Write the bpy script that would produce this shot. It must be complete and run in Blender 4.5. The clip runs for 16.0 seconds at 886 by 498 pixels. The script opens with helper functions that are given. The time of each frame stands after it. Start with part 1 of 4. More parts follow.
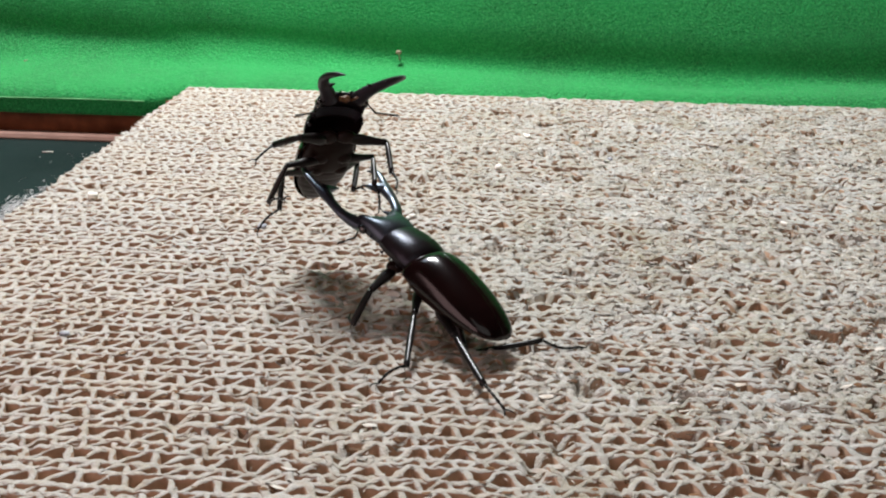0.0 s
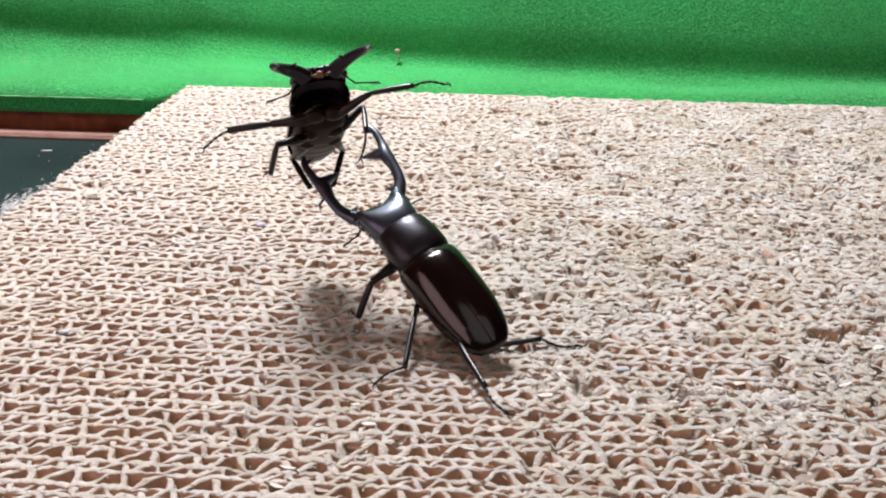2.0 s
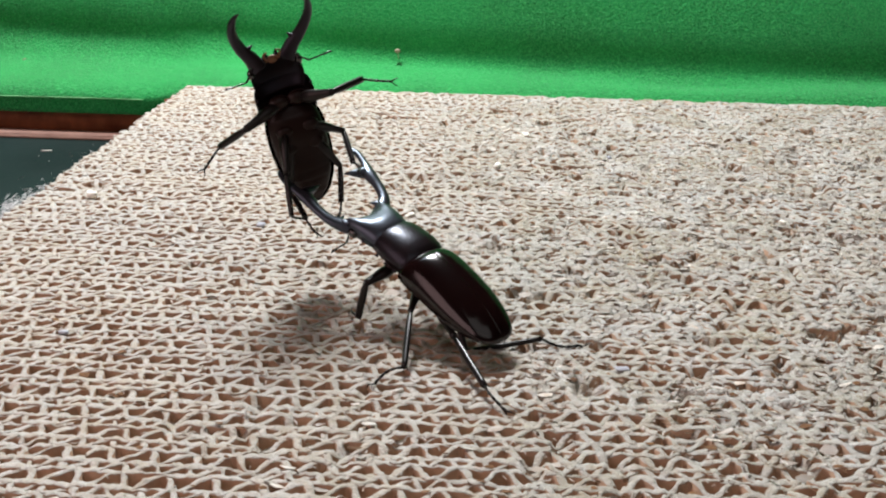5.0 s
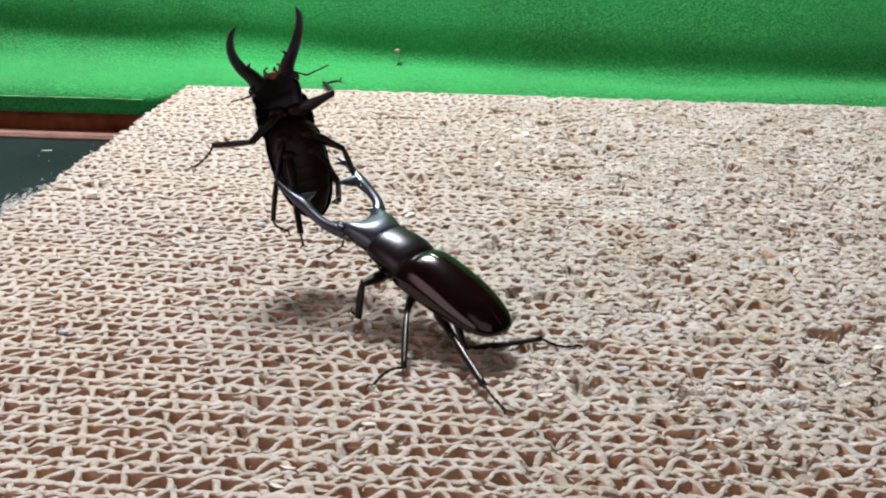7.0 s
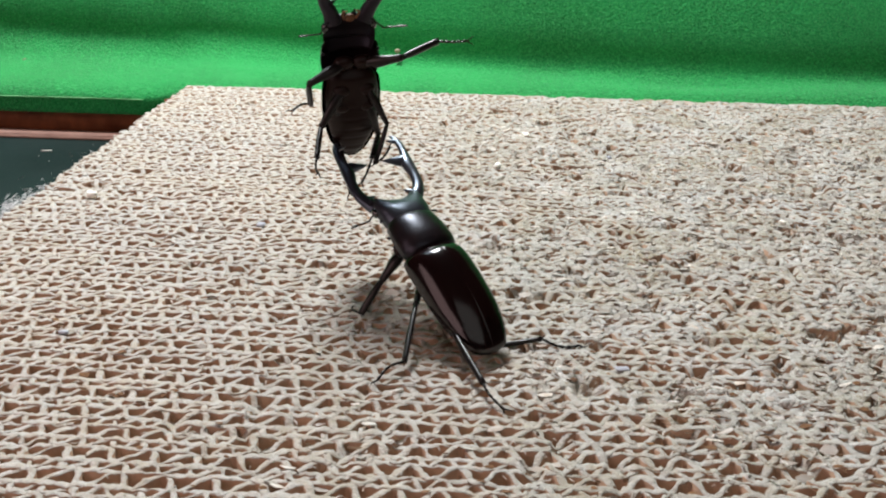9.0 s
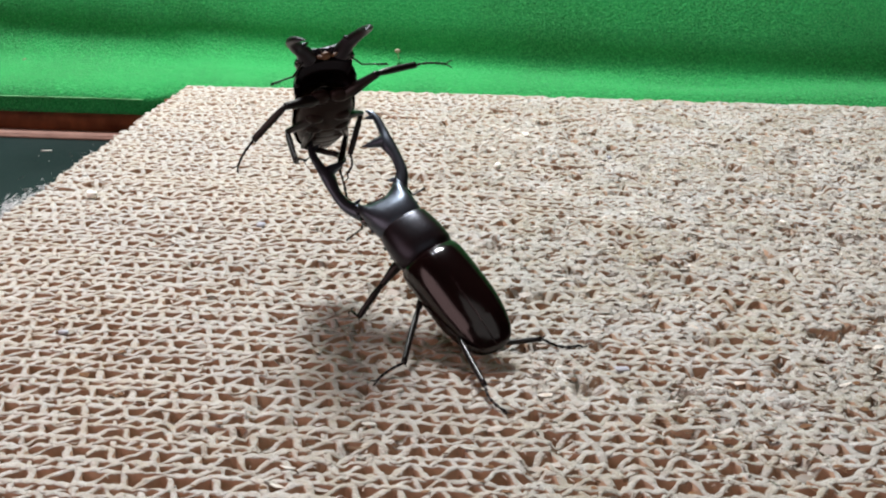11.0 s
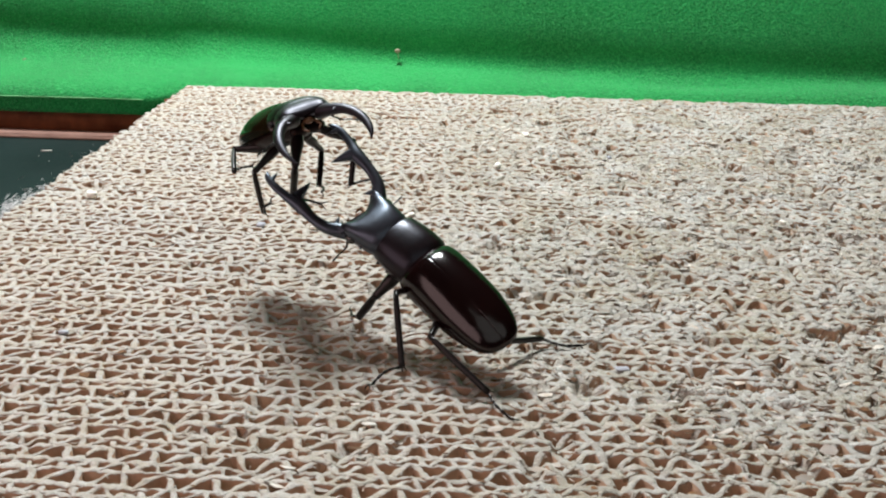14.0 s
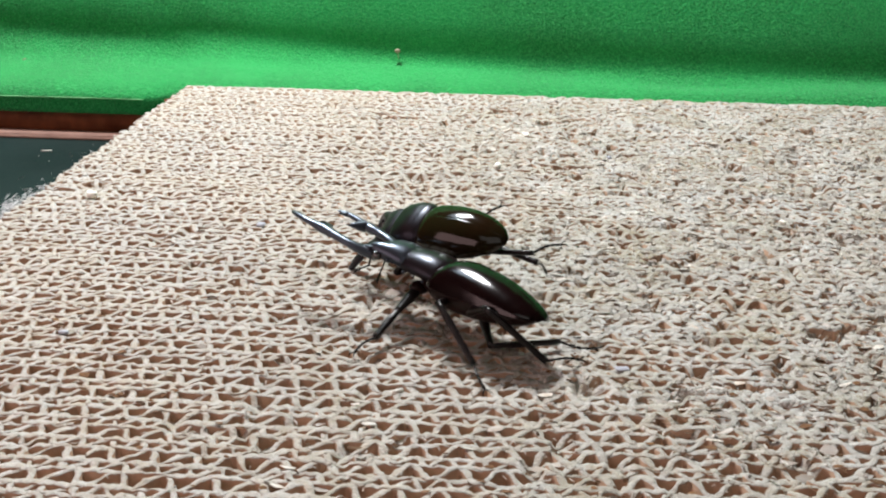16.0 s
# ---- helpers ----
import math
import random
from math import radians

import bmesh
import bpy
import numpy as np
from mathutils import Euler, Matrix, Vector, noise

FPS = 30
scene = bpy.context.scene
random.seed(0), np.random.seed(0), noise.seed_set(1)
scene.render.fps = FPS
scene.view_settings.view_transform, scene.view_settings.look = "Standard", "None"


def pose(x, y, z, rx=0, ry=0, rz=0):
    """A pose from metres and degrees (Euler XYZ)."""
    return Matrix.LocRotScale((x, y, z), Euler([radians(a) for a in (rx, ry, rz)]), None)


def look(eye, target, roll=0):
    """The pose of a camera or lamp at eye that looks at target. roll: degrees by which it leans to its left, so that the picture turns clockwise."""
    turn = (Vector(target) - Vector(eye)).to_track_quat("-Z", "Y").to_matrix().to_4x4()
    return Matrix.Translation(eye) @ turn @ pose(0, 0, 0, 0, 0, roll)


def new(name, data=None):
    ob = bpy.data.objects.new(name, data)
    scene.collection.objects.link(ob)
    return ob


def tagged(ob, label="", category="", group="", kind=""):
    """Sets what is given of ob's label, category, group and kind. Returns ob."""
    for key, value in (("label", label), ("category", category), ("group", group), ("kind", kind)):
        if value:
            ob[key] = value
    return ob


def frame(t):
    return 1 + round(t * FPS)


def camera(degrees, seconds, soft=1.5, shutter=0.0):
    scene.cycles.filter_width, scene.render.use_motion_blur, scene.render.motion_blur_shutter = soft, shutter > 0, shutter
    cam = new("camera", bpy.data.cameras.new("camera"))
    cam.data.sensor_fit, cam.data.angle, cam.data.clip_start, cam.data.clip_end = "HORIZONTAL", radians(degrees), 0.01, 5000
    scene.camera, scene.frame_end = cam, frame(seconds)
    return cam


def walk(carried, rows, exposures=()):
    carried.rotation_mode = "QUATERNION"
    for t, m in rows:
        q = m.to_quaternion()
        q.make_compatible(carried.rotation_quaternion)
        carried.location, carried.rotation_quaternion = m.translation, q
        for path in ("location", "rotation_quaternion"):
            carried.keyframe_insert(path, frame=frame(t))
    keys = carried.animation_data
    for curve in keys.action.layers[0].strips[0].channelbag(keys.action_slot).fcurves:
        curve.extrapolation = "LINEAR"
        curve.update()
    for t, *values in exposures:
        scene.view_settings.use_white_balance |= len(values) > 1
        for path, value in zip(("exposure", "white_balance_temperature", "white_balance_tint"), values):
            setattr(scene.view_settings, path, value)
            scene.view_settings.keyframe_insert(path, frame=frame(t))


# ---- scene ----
MM = 0.001
SECONDS = 16.0
cam = camera(44.845, SECONDS, soft=2.15, shutter=0.55)


def eye(dx=0.0, tilt=0.0, roll=0.9):
    return pose(0.0, 0.0, 0.1101) @ pose(0, 0, 0, 69.235 + tilt, 0, dx) @ pose(0, 0, 0, 0, 0, roll)


# The camera settles by a hair in the first second, then stands still.
walk(cam, [(0.0, eye(0.06, 0.075)), (0.5, eye(0.0, 0.07)), (1.0, eye(0.0, 0.035)), (1.3, eye()), (SECONDS, eye())],
     exposures=[(0.0, -0.05, 6600, 12), (0.5, -0.05, 6600, 12), (1.0, 0.03, 6600, 12), (1.5, 0.30, 6800, 21), (2.5, 0.26, 6650, 17), (3.0, 0.13, 6700, 14), (3.5, -0.02, 6600, 11),
                (4.0, -0.03, 6600, 11), (6.5, 0.09, 6700, 15), (8.0, 0.09, 6700, 14), (8.5, -0.01, 6600, 12), (9.0, -0.02, 6600, 11), (11.5, 0.03, 6600, 13), (13.0, 0.03, 6600, 12),
                (13.5, -0.03, 6600, 11), (14.0, 0.00, 6600, 9), (15.0, 0.06, 6600, 10), (16.0, 0.08, 6600, 11)])

# ---- light ----
scene.view_settings.exposure = 0.0
world = bpy.data.worlds.new("room_air")
scene.world = world
world.use_nodes = True
world.node_tree.nodes["Background"].inputs["Color"].default_value = (0.9, 0.95, 1.0, 1)
world.node_tree.nodes["Background"].inputs["Strength"].default_value = 0.02


def area_lamp(name, at, target, w, h, watts, colour):
    data = bpy.data.lights.new(name, "AREA")
    data.shape, data.size, data.size_y, data.energy, data.color = "RECTANGLE", w, h, watts, colour
    ob = new(name, data)
    ob.matrix_world = look(at, target)
    return ob


area_lamp("desk_light", (-0.12, 0.66, 0.60), (-0.02, 0.24, 0.0), 0.16, 0.12, 9.1, (0.94, 0.975, 1.0))
# Added blue fill, no window here: widens the main highlight and cools the armour.
area_lamp("blue_fill", (-0.27, 0.63, 0.62), (-0.03, 0.26, 0.0), 0.18, 0.14, 0.5, (0.66, 0.84, 1.0))
# Added pink panel, no such lamp known: lifts and warms the lower left.
area_lamp("pink_fill", (-0.50, -0.14, 0.24), (-0.17, 0.11, 0.0), 0.70, 0.36, 1.6, (1.0, 0.68, 0.68))
# Added front fill, far below the ceiling: brightens the upright felt.
area_lamp("front_fill", (0.30, -0.65, 0.90), (0.06, 0.50, 0.05), 1.10, 0.80, 1.7, (0.98, 0.97, 0.94))

# ---- materials ----


def material(name, colour, rough=0.5, metal=0.0, grain=(), bump=(), coat=0.0, sheen=0.0, spec=0.5, vary=0.0, island=0.0, tint=(1, 1, 1), worn=()):
    """grain: (scale, amount, other colour) rows mixed in by noise; worn: the same, but only where the mesh is marked as worn; bump: (scale, strength, distance) rows."""
    m = bpy.data.materials.new(name)
    m.use_nodes = True
    nt = m.node_tree
    b = nt.nodes["Principled BSDF"]
    b.inputs["Roughness"].default_value = rough
    b.inputs["Metallic"].default_value = metal
    b.inputs["Coat Weight"].default_value = coat
    b.inputs["Coat Roughness"].default_value = 0.12
    b.inputs["Sheen Weight"].default_value = sheen
    b.inputs["Specular IOR Level"].default_value = spec
    b.inputs["Specular Tint"].default_value = (*tint, 1)
    co = nt.nodes.new("ShaderNodeTexCoord")
    last = nt.nodes.new("ShaderNodeRGB")
    last.outputs[0].default_value = (*colour, 1)
    out = last.outputs[0]
    for k, (scale, amount, other) in enumerate((*grain, *worn)):
        n = nt.nodes.new("ShaderNodeTexNoise")
        n.inputs["Scale"].default_value = scale
        n.inputs["Detail"].default_value = 4
        r = nt.nodes.new("ShaderNodeMapRange")
        r.inputs["From Min"].default_value, r.inputs["From Max"].default_value = 0.38, 0.66
        r.inputs["To Max"].default_value = amount
        x = nt.nodes.new("ShaderNodeMix")
        x.data_type = "RGBA"
        x.inputs["B"].default_value = (*other, 1)
        nt.links.new(co.outputs["Object"], n.inputs["Vector"])
        nt.links.new(n.outputs["Fac"], r.inputs["Value"])
        share = r.outputs["Result"]
        if k >= len(grain):
            wear = nt.nodes.new("ShaderNodeAttribute")
            wear.attribute_name = "wear"
            mul = nt.nodes.new("ShaderNodeMath")
            mul.operation = "MULTIPLY"
            nt.links.new(share, mul.inputs[0])
            nt.links.new(wear.outputs["Fac"], mul.inputs[1])
            share = mul.outputs[0]
        nt.links.new(share, x.inputs["Factor"])
        nt.links.new(out, x.inputs["A"])
        out = x.outputs["Result"]
    for source, amount in (("ShaderNodeObjectInfo", vary), ("ShaderNodeNewGeometry", island)):
        if amount:
            o = nt.nodes.new(source)
            r = nt.nodes.new("ShaderNodeMapRange")
            r.inputs["To Min"].default_value, r.inputs["To Max"].default_value = 1 - amount, 1 + amount
            h = nt.nodes.new("ShaderNodeHueSaturation")
            nt.links.new(o.outputs["Random" if source.endswith("Info") else "Random Per Island"], r.inputs["Value"])
            nt.links.new(r.outputs["Result"], h.inputs["Value"])
            nt.links.new(out, h.inputs["Color"])
            out = h.outputs["Color"]
    nt.links.new(out, b.inputs["Base Color"])
    normal = None
    for scale, strength, distance in bump:
        n = nt.nodes.new("ShaderNodeTexNoise")
        n.inputs["Scale"].default_value = scale
        n.inputs["Detail"].default_value = 3
        k = nt.nodes.new("ShaderNodeBump")
        k.inputs["Strength"].default_value = strength
        k.inputs["Distance"].default_value = distance
        nt.links.new(co.outputs["Object"], n.inputs["Vector"])
        nt.links.new(n.outputs["Fac"], k.inputs["Height"])
        if normal:
            nt.links.new(normal, k.inputs["Normal"])
        normal = k.outputs["Normal"]
    if normal:
        nt.links.new(normal, b.inputs["Normal"])
    return m


KRAFT = material("kraft_paper", (0.43, 0.285, 0.195), 0.9, grain=((420, 0.5, (0.27, 0.16, 0.095)), (60, 0.4, (0.48, 0.34, 0.235))),
                 bump=((2600, 0.6, 0.0002),), vary=0.08, spec=0.2)
CUT = material("cut_paper", (0.49, 0.465, 0.425), 0.95, grain=((300, 0.45, (0.50, 0.43, 0.34)), (170, 0.6, (0.52, 0.53, 0.51)), (1100, 0.4, (0.46, 0.38, 0.29)),
               (17, 0.5, (0.56, 0.48, 0.37)), (75, 0.4, (0.52, 0.44, 0.33)), (430, 0.6, (0.62, 0.61, 0.585))), bump=((2200, 1.0, 0.0005),), vary=0.05, spec=0.15,
               worn=((38, 0.75, (0.30, 0.255, 0.15)), (140, 0.55, (0.25, 0.185, 0.105)), (90, 0.4, (0.47, 0.49, 0.50)), (520, 0.5, (0.62, 0.62, 0.58))))
PULP = material("matted_paper", (0.45, 0.42, 0.36), 0.95, grain=((340, 0.8, (0.26, 0.19, 0.125)), (150, 0.6, (0.52, 0.55, 0.53)), (16, 0.6, (0.43, 0.34, 0.23)), (70, 0.5, (0.45, 0.35, 0.24)),
                (1000, 0.7, (0.28, 0.21, 0.14)), (520, 0.9, (0.80, 0.81, 0.78))), bump=((1600, 1.0, 0.0006),), spec=0.15,
                worn=((38, 0.75, (0.28, 0.235, 0.13)), (140, 0.65, (0.19, 0.13, 0.065)), (90, 0.4, (0.45, 0.48, 0.49)), (560, 0.6, (0.66, 0.66, 0.62))))
FUZZ = material("torn_paper", (0.57, 0.54, 0.49), 0.95, grain=((300, 0.7, (0.42, 0.34, 0.26)),), island=0.32, spec=0.15)
CLOTH = material("green_felt", (0.048, 0.45, 0.118), 0.95, grain=((1500, 1.0, (0.004, 0.12, 0.034)), (700, 0.6, (0.008, 0.24, 0.055)), (18, 0.35, (0.020, 0.48, 0.115))),
                 bump=((750, 0.9, 0.0010), (1500, 0.6, 0.0006), (160, 0.3, 0.0012)), sheen=0.15, spec=0.1)
WOOD = material("red_brown_wood", (0.55, 0.18, 0.085), 0.45, grain=((60, 0.7, (0.09, 0.022, 0.012)), (300, 0.4, (0.22, 0.07, 0.035))),
                bump=((300, 0.3, 0.0004),))
EDGE = material("pale_wood_edge", (0.42, 0.235, 0.18), 0.7, grain=((90, 0.6, (0.26, 0.13, 0.10)),), bump=((700, 0.4, 0.0004),))
MAT = material("dark_green_mat", (0.006, 0.020, 0.018), 0.75, grain=((35, 0.8, (0.019, 0.040, 0.037)), (9, 0.7, (0.002, 0.007, 0.006)), (500, 0.5, (0.012, 0.022, 0.020))),
               bump=((1200, 0.3, 0.0002),), spec=0.08)
WALLS = material("room_paint", (0.24, 0.21, 0.19), 0.9, grain=((3, 0.5, (0.19, 0.17, 0.15)),), bump=((200, 0.1, 0.001),))
CEIL = material("ceiling_paint", (0.38, 0.37, 0.36), 0.9, grain=((3, 0.4, (0.32, 0.31, 0.30)),))
FLOOR = material("floor_boards", (0.20, 0.12, 0.07), 0.6, grain=((6, 0.6, (0.13, 0.07, 0.04)),))
CHIP = material("pale_chip", (0.88, 0.85, 0.77), 0.8, grain=((500, 0.4, (0.66, 0.60, 0.48)),), vary=0.15)
BLUE = material("bluish_scrap", (0.45, 0.46, 0.50), 0.8, grain=((500, 0.4, (0.40, 0.42, 0.50)),))
CRUMB = material("brown_crumb", (0.17, 0.085, 0.035), 0.9, grain=((600, 0.6, (0.09, 0.045, 0.02)),), island=0.55)
THREAD = material("pale_green_thread", (0.22, 0.62, 0.27), 0.8, grain=((900, 0.5, (0.12, 0.45, 0.16)),))
STRAW = material("dry_straw", (0.33, 0.30, 0.20), 0.8, grain=((900, 0.5, (0.20, 0.18, 0.11)),))
DUST = material("grey_lint", (0.78, 0.79, 0.79), 0.95, island=0.2)

SHELL = material("maroon_wing_case", (0.0055, 0.0018, 0.0019), 0.15, grain=((120, 0.6, (0.010, 0.0032, 0.0030)),),
                 bump=((1800, 0.03, 0.0001),), spec=0.44)
PLATE = material("polished_neck_plate", (0.008, 0.0040, 0.0045), 0.31, grain=((300, 0.5, (0.016, 0.0060, 0.0055)),),
                 bump=((2600, 0.12, 0.0001), (420, 0.08, 0.0004)), spec=0.36, tint=(0.70, 0.80, 1.0))
SATIN = material("satin_black_armour", (0.020, 0.018, 0.023), 0.33, grain=((300, 0.5, (0.013, 0.007, 0.007)),),
                 bump=((2600, 0.14, 0.0001), (420, 0.10, 0.0004)), spec=1.0, tint=(0.60, 0.78, 1.0))
BELLY = material("red_brown_underside", (0.013, 0.0055, 0.0045), 0.35, grain=((250, 0.6, (0.014, 0.006, 0.005)),),
                 bump=((900, 0.2, 0.0002),), spec=0.17)
LEG = material("black_leg", (0.007, 0.0055, 0.0055), 0.30, grain=((400, 0.5, (0.014, 0.008, 0.007)),), bump=((2500, 0.15, 0.0001),), spec=0.28)
EYE = material("black_eye", (0.006, 0.006, 0.006), 0.08, coat=1.0)
PALP = material("amber_mouthpart", (0.16, 0.065, 0.022), 0.5, grain=((700, 0.5, (0.08, 0.03, 0.012)),))
OLIVE = material("olive_wing_case", (0.013, 0.010, 0.0035), 0.09, grain=((140, 0.6, (0.018, 0.0075, 0.0035)),),
                 bump=((1800, 0.05, 0.0001),), spec=0.40)
UMBER = material("umber_armour", (0.008, 0.0044, 0.0048), 0.42, grain=((300, 0.5, (0.014, 0.006, 0.005)),),
                 bump=((2600, 0.14, 0.0001), (420, 0.16, 0.0004)), spec=0.40, tint=(0.72, 0.76, 1.0))

# ---- building tools ----


def mesh_of(name, bm, mat, smooth=True):
    me = bpy.data.meshes.new(name)
    bmesh.ops.recalc_face_normals(bm, faces=bm.faces[:])
    if smooth:
        for f in bm.faces:
            f.smooth = True
    bm.to_mesh(me)
    bm.free()
    me.materials.append(mat)
    return me


def part(name, bm, mat, parent, label="", smooth=True):
    ob = new(name, mesh_of(name, bm, mat, smooth))
    ob.parent = parent
    return tagged(ob, label)


def box(x0, x1, y0, y1, z0, z1, bevel=0.0):
    bm = bmesh.new()
    bmesh.ops.create_cube(bm, size=1)
    for v in bm.verts:
        v.co = Vector(((x0 + x1) / 2 + v.co.x * (x1 - x0), (y0 + y1) / 2 + v.co.y * (y1 - y0), (z0 + z1) / 2 + v.co.z * (z1 - z0)))
    if bevel:
        bmesh.ops.bevel(bm, geom=bm.edges[:], offset=bevel, segments=2, affect="EDGES")
    return bm


def rings(bm, loops, closed=True, caps=True):
    """Joins loops of equal length into a skin."""
    made = [[bm.verts.new(p) for p in loop] for loop in loops]
    n = len(made[0])
    for a, b in zip(made, made[1:]):
        for i in range(n if closed else n - 1):
            j = (i + 1) % n
            bm.faces.new((a[i], a[j], b[j], b[i]))
    if caps and closed:
        bm.faces.new(made[0])
        bm.faces.new(list(reversed(made[-1])))
    return made


def curve_at(rows, x):
    """Smooth reading of rows (x, values...) at x."""
    xs = [r[0] for r in rows]
    if xs[0] > xs[-1]:
        rows, xs = rows[::-1], xs[::-1]
    i = max(0, min(len(xs) - 2, int(np.searchsorted(xs, x)) - 1))
    p = [np.array(rows[max(0, min(len(rows) - 1, i + k))], float) for k in (-1, 0, 1, 2)]
    u = (x - xs[i]) / (xs[i + 1] - xs[i])
    u = max(0.0, min(1.0, u))
    v = 0.5 * (2 * p[1] + (p[2] - p[0]) * u + (2 * p[0] - 5 * p[1] + 4 * p[2] - p[3]) * u * u + (3 * p[1] - p[0] - 3 * p[2] + p[3]) * u ** 3)
    return v[1:]


def tube(bm, points, radii, flat=1.0, sides=10, steps=4):
    """A tapered limb along points; flat squeezes it along z. Millimetres."""
    rows = [(i, *p, r) for i, (p, r) in enumerate(zip(points, radii))]
    n = (len(points) - 1) * steps
    path = [curve_at(rows, i / steps) for i in range(n + 1)]
    loops = []
    for i, s in enumerate(path):
        a, b = path[max(0, i - 1)][:3], path[min(n, i + 1)][:3]
        d = Vector(b - a).normalized()
        side = Vector((0, 0, 1)).cross(d)
        side = side.normalized() if side.length > 1e-4 else Vector((0, 1, 0))
        upv = d.cross(side).normalized()
        r = max(s[3], 0.02)
        loops.append([(Vector(s[:3]) + side * math.cos(t) * r + upv * math.sin(t) * r * flat) * MM
                      for t in (2 * math.pi * k / sides for k in range(sides))])
    rings(bm, loops)
    return bm


def spike(bm, base, tip, r, sides=6):
    d = (Vector(tip) - Vector(base)).normalized()
    side = d.orthogonal().normalized()
    up2 = d.cross(side)
    foot = [bm.verts.new((Vector(base) + (side * math.cos(t) + up2 * math.sin(t)) * r) * MM) for t in (2 * math.pi * k / sides for k in range(sides))]
    mid = [bm.verts.new((Vector(base).lerp(Vector(tip), 0.6) + (side * math.cos(t) + up2 * math.sin(t)) * r * 0.45) * MM) for t in (2 * math.pi * k / sides for k in range(sides))]
    top = bm.verts.new(Vector(tip) * MM)
    for k in range(sides):
        j = (k + 1) % sides
        bm.faces.new((foot[k], foot[j], mid[j], mid[k]))
        bm.faces.new((mid[k], mid[j], top))


def ball(bm, at, r, stretch=(1, 1, 1), u=14, v=10):
    m = Matrix.Translation(Vector(at) * MM) @ Matrix.Diagonal((*[s * r * MM for s in stretch], 1))
    bmesh.ops.create_uvsphere(bm, u_segments=u, v_segments=v, radius=1, matrix=m)


def armour(bm, rows, n=28, x_steps=22, rough=0.0):
    """A closed body piece: rows (x, half width, top, bottom, squareness) in millimetres along x."""
    x0, x1 = rows[0][0], rows[-1][0]
    loops = []
    for i in range(x_steps + 1):
        x = x0 + (x1 - x0) * i / x_steps
        w, top, low, sq = curve_at(rows, x)
        loop = []
        for k in range(n):
            a = 2 * math.pi * k / n
            c, s = math.cos(a), math.sin(a)
            y = w * math.copysign(abs(c) ** sq, c)
            z = (top if s > 0 else -low) * math.copysign(abs(s) ** sq, s)
            loop.append(Vector((x, y, z)) * MM)
        loops.append(loop)
    rings(bm, loops)
    return bm


# ---- beetles ----


def wing_case(rows, side, mat, parent, label):
    """One half of the wing cases: rows (x, half width, top); the rim lies at z = -1."""
    bm = bmesh.new()
    x0, x1 = rows[0][0], rows[-1][0]
    outer, n = [], 16
    for i in range(37):
        u = i / 36
        x = x0 + (x1 - x0) * u
        w, top = curve_at(rows, x)
        loop = []
        for a in (0.0, 0.012, 0.03, 0.055, *(math.pi / 2 * k / n for k in range(1, n + 1))):
            y = w * math.sin(a)
            z = -1 + (top + 1) * max(math.cos(a), 0) ** 0.9
            if a < 0.02:
                z -= 0.07 if a == 0 else 0.03
            loop.append(Vector((x, side * y, z)) * MM)
        outer.append(loop)
    made = rings(bm, outer, closed=False)
    bm.faces.new(made[0])
    bm.faces.new(list(reversed(made[-1])))
    return part("wing_case", bm, mat, parent, label)


def under_body(rows, grooves, mat, parent, label):
    """The belly: a half bowl below the wing cases with cross grooves between its plates."""
    bm = bmesh.new()
    x0, x1 = rows[0][0], rows[-1][0]
    loops = []
    for i in range(61):
        x = x0 + (x1 - x0) * i / 60
        w, low = curve_at(rows, x)
        g = min(abs(x - q) for q in grooves)
        cut = 0.22 * max(0, 1 - g / 0.4)
        loop = [Vector((x, w * math.cos(a), -1.1 - (low - 1.1 - cut) * math.sin(a) ** 0.8)) * MM for a in (math.pi * k / 20 for k in range(21))]
        loop.append(Vector((x, -w * 0.5, -0.8)) * MM)
        loop.append(Vector((x, w * 0.5, -0.8)) * MM)
        loops.append(loop)
    rings(bm, loops)
    return part("belly", bm, mat, parent, label)


def limb(name, length, r0, r1, mat, parent, spines=0, bulge=1.2, flat=0.8):
    """A leg segment along +x."""
    bm = bmesh.new()
    tube(bm, [(0, 0, 0), (length * 0.3, 0, 0.12 * r0), (length * 0.7, 0, 0.1), (length, 0, 0)],
         [r0 * 0.75, r0 * bulge, (r0 + r1) / 2, r1], flat=flat, sides=8, steps=3)
    rng = random.Random(int(length * 100) + spines)
    for k in range(spines):
        x = length * (0.35 + 0.6 * k / max(1, spines))
        spike(bm, (x, 0, -r1 * 0.4), (x + 0.9, rng.choice((-0.9, 0.9)), -r1 - 0.5), 0.2, 5)
    if spines:
        spike(bm, (length - 0.3, 0.2, 0), (length + 1.1, 0.8, -0.6), 0.25, 5)
        spike(bm, (length - 0.3, -0.2, 0), (length + 1.0, -0.8, -0.6), 0.25, 5)
    return part(name, bm, mat, parent)


def foot(length, mat, parent):
    """Five little joints and a pair of claws, bowed downwards."""
    bm = bmesh.new()
    step = length * 0.82 / 5
    for k in range(5):
        z = 0.10 * length * math.sin(math.pi * k / 5)
        z2 = 0.10 * length * math.sin(math.pi * (k + 1) / 5)
        tube(bm, [(k * step, 0, z), ((k + 0.6) * step, 0, (z + z2) / 2), ((k + 1) * step, 0, z2)], [0.22, 0.38, 0.30], sides=6, steps=2)
    ob = part("foot", bm, mat, parent)
    claws = bmesh.new()
    for s in (-1, 1):
        tube(claws, [(length * 0.81, 0, 0), (length * 0.92, 0.7 * s, 0.3), (length, 1.1 * s, -0.5)], [0.2, 0.16, 0.04], sides=5, steps=3)
    part("claw", claws, mat, ob)
    return ob


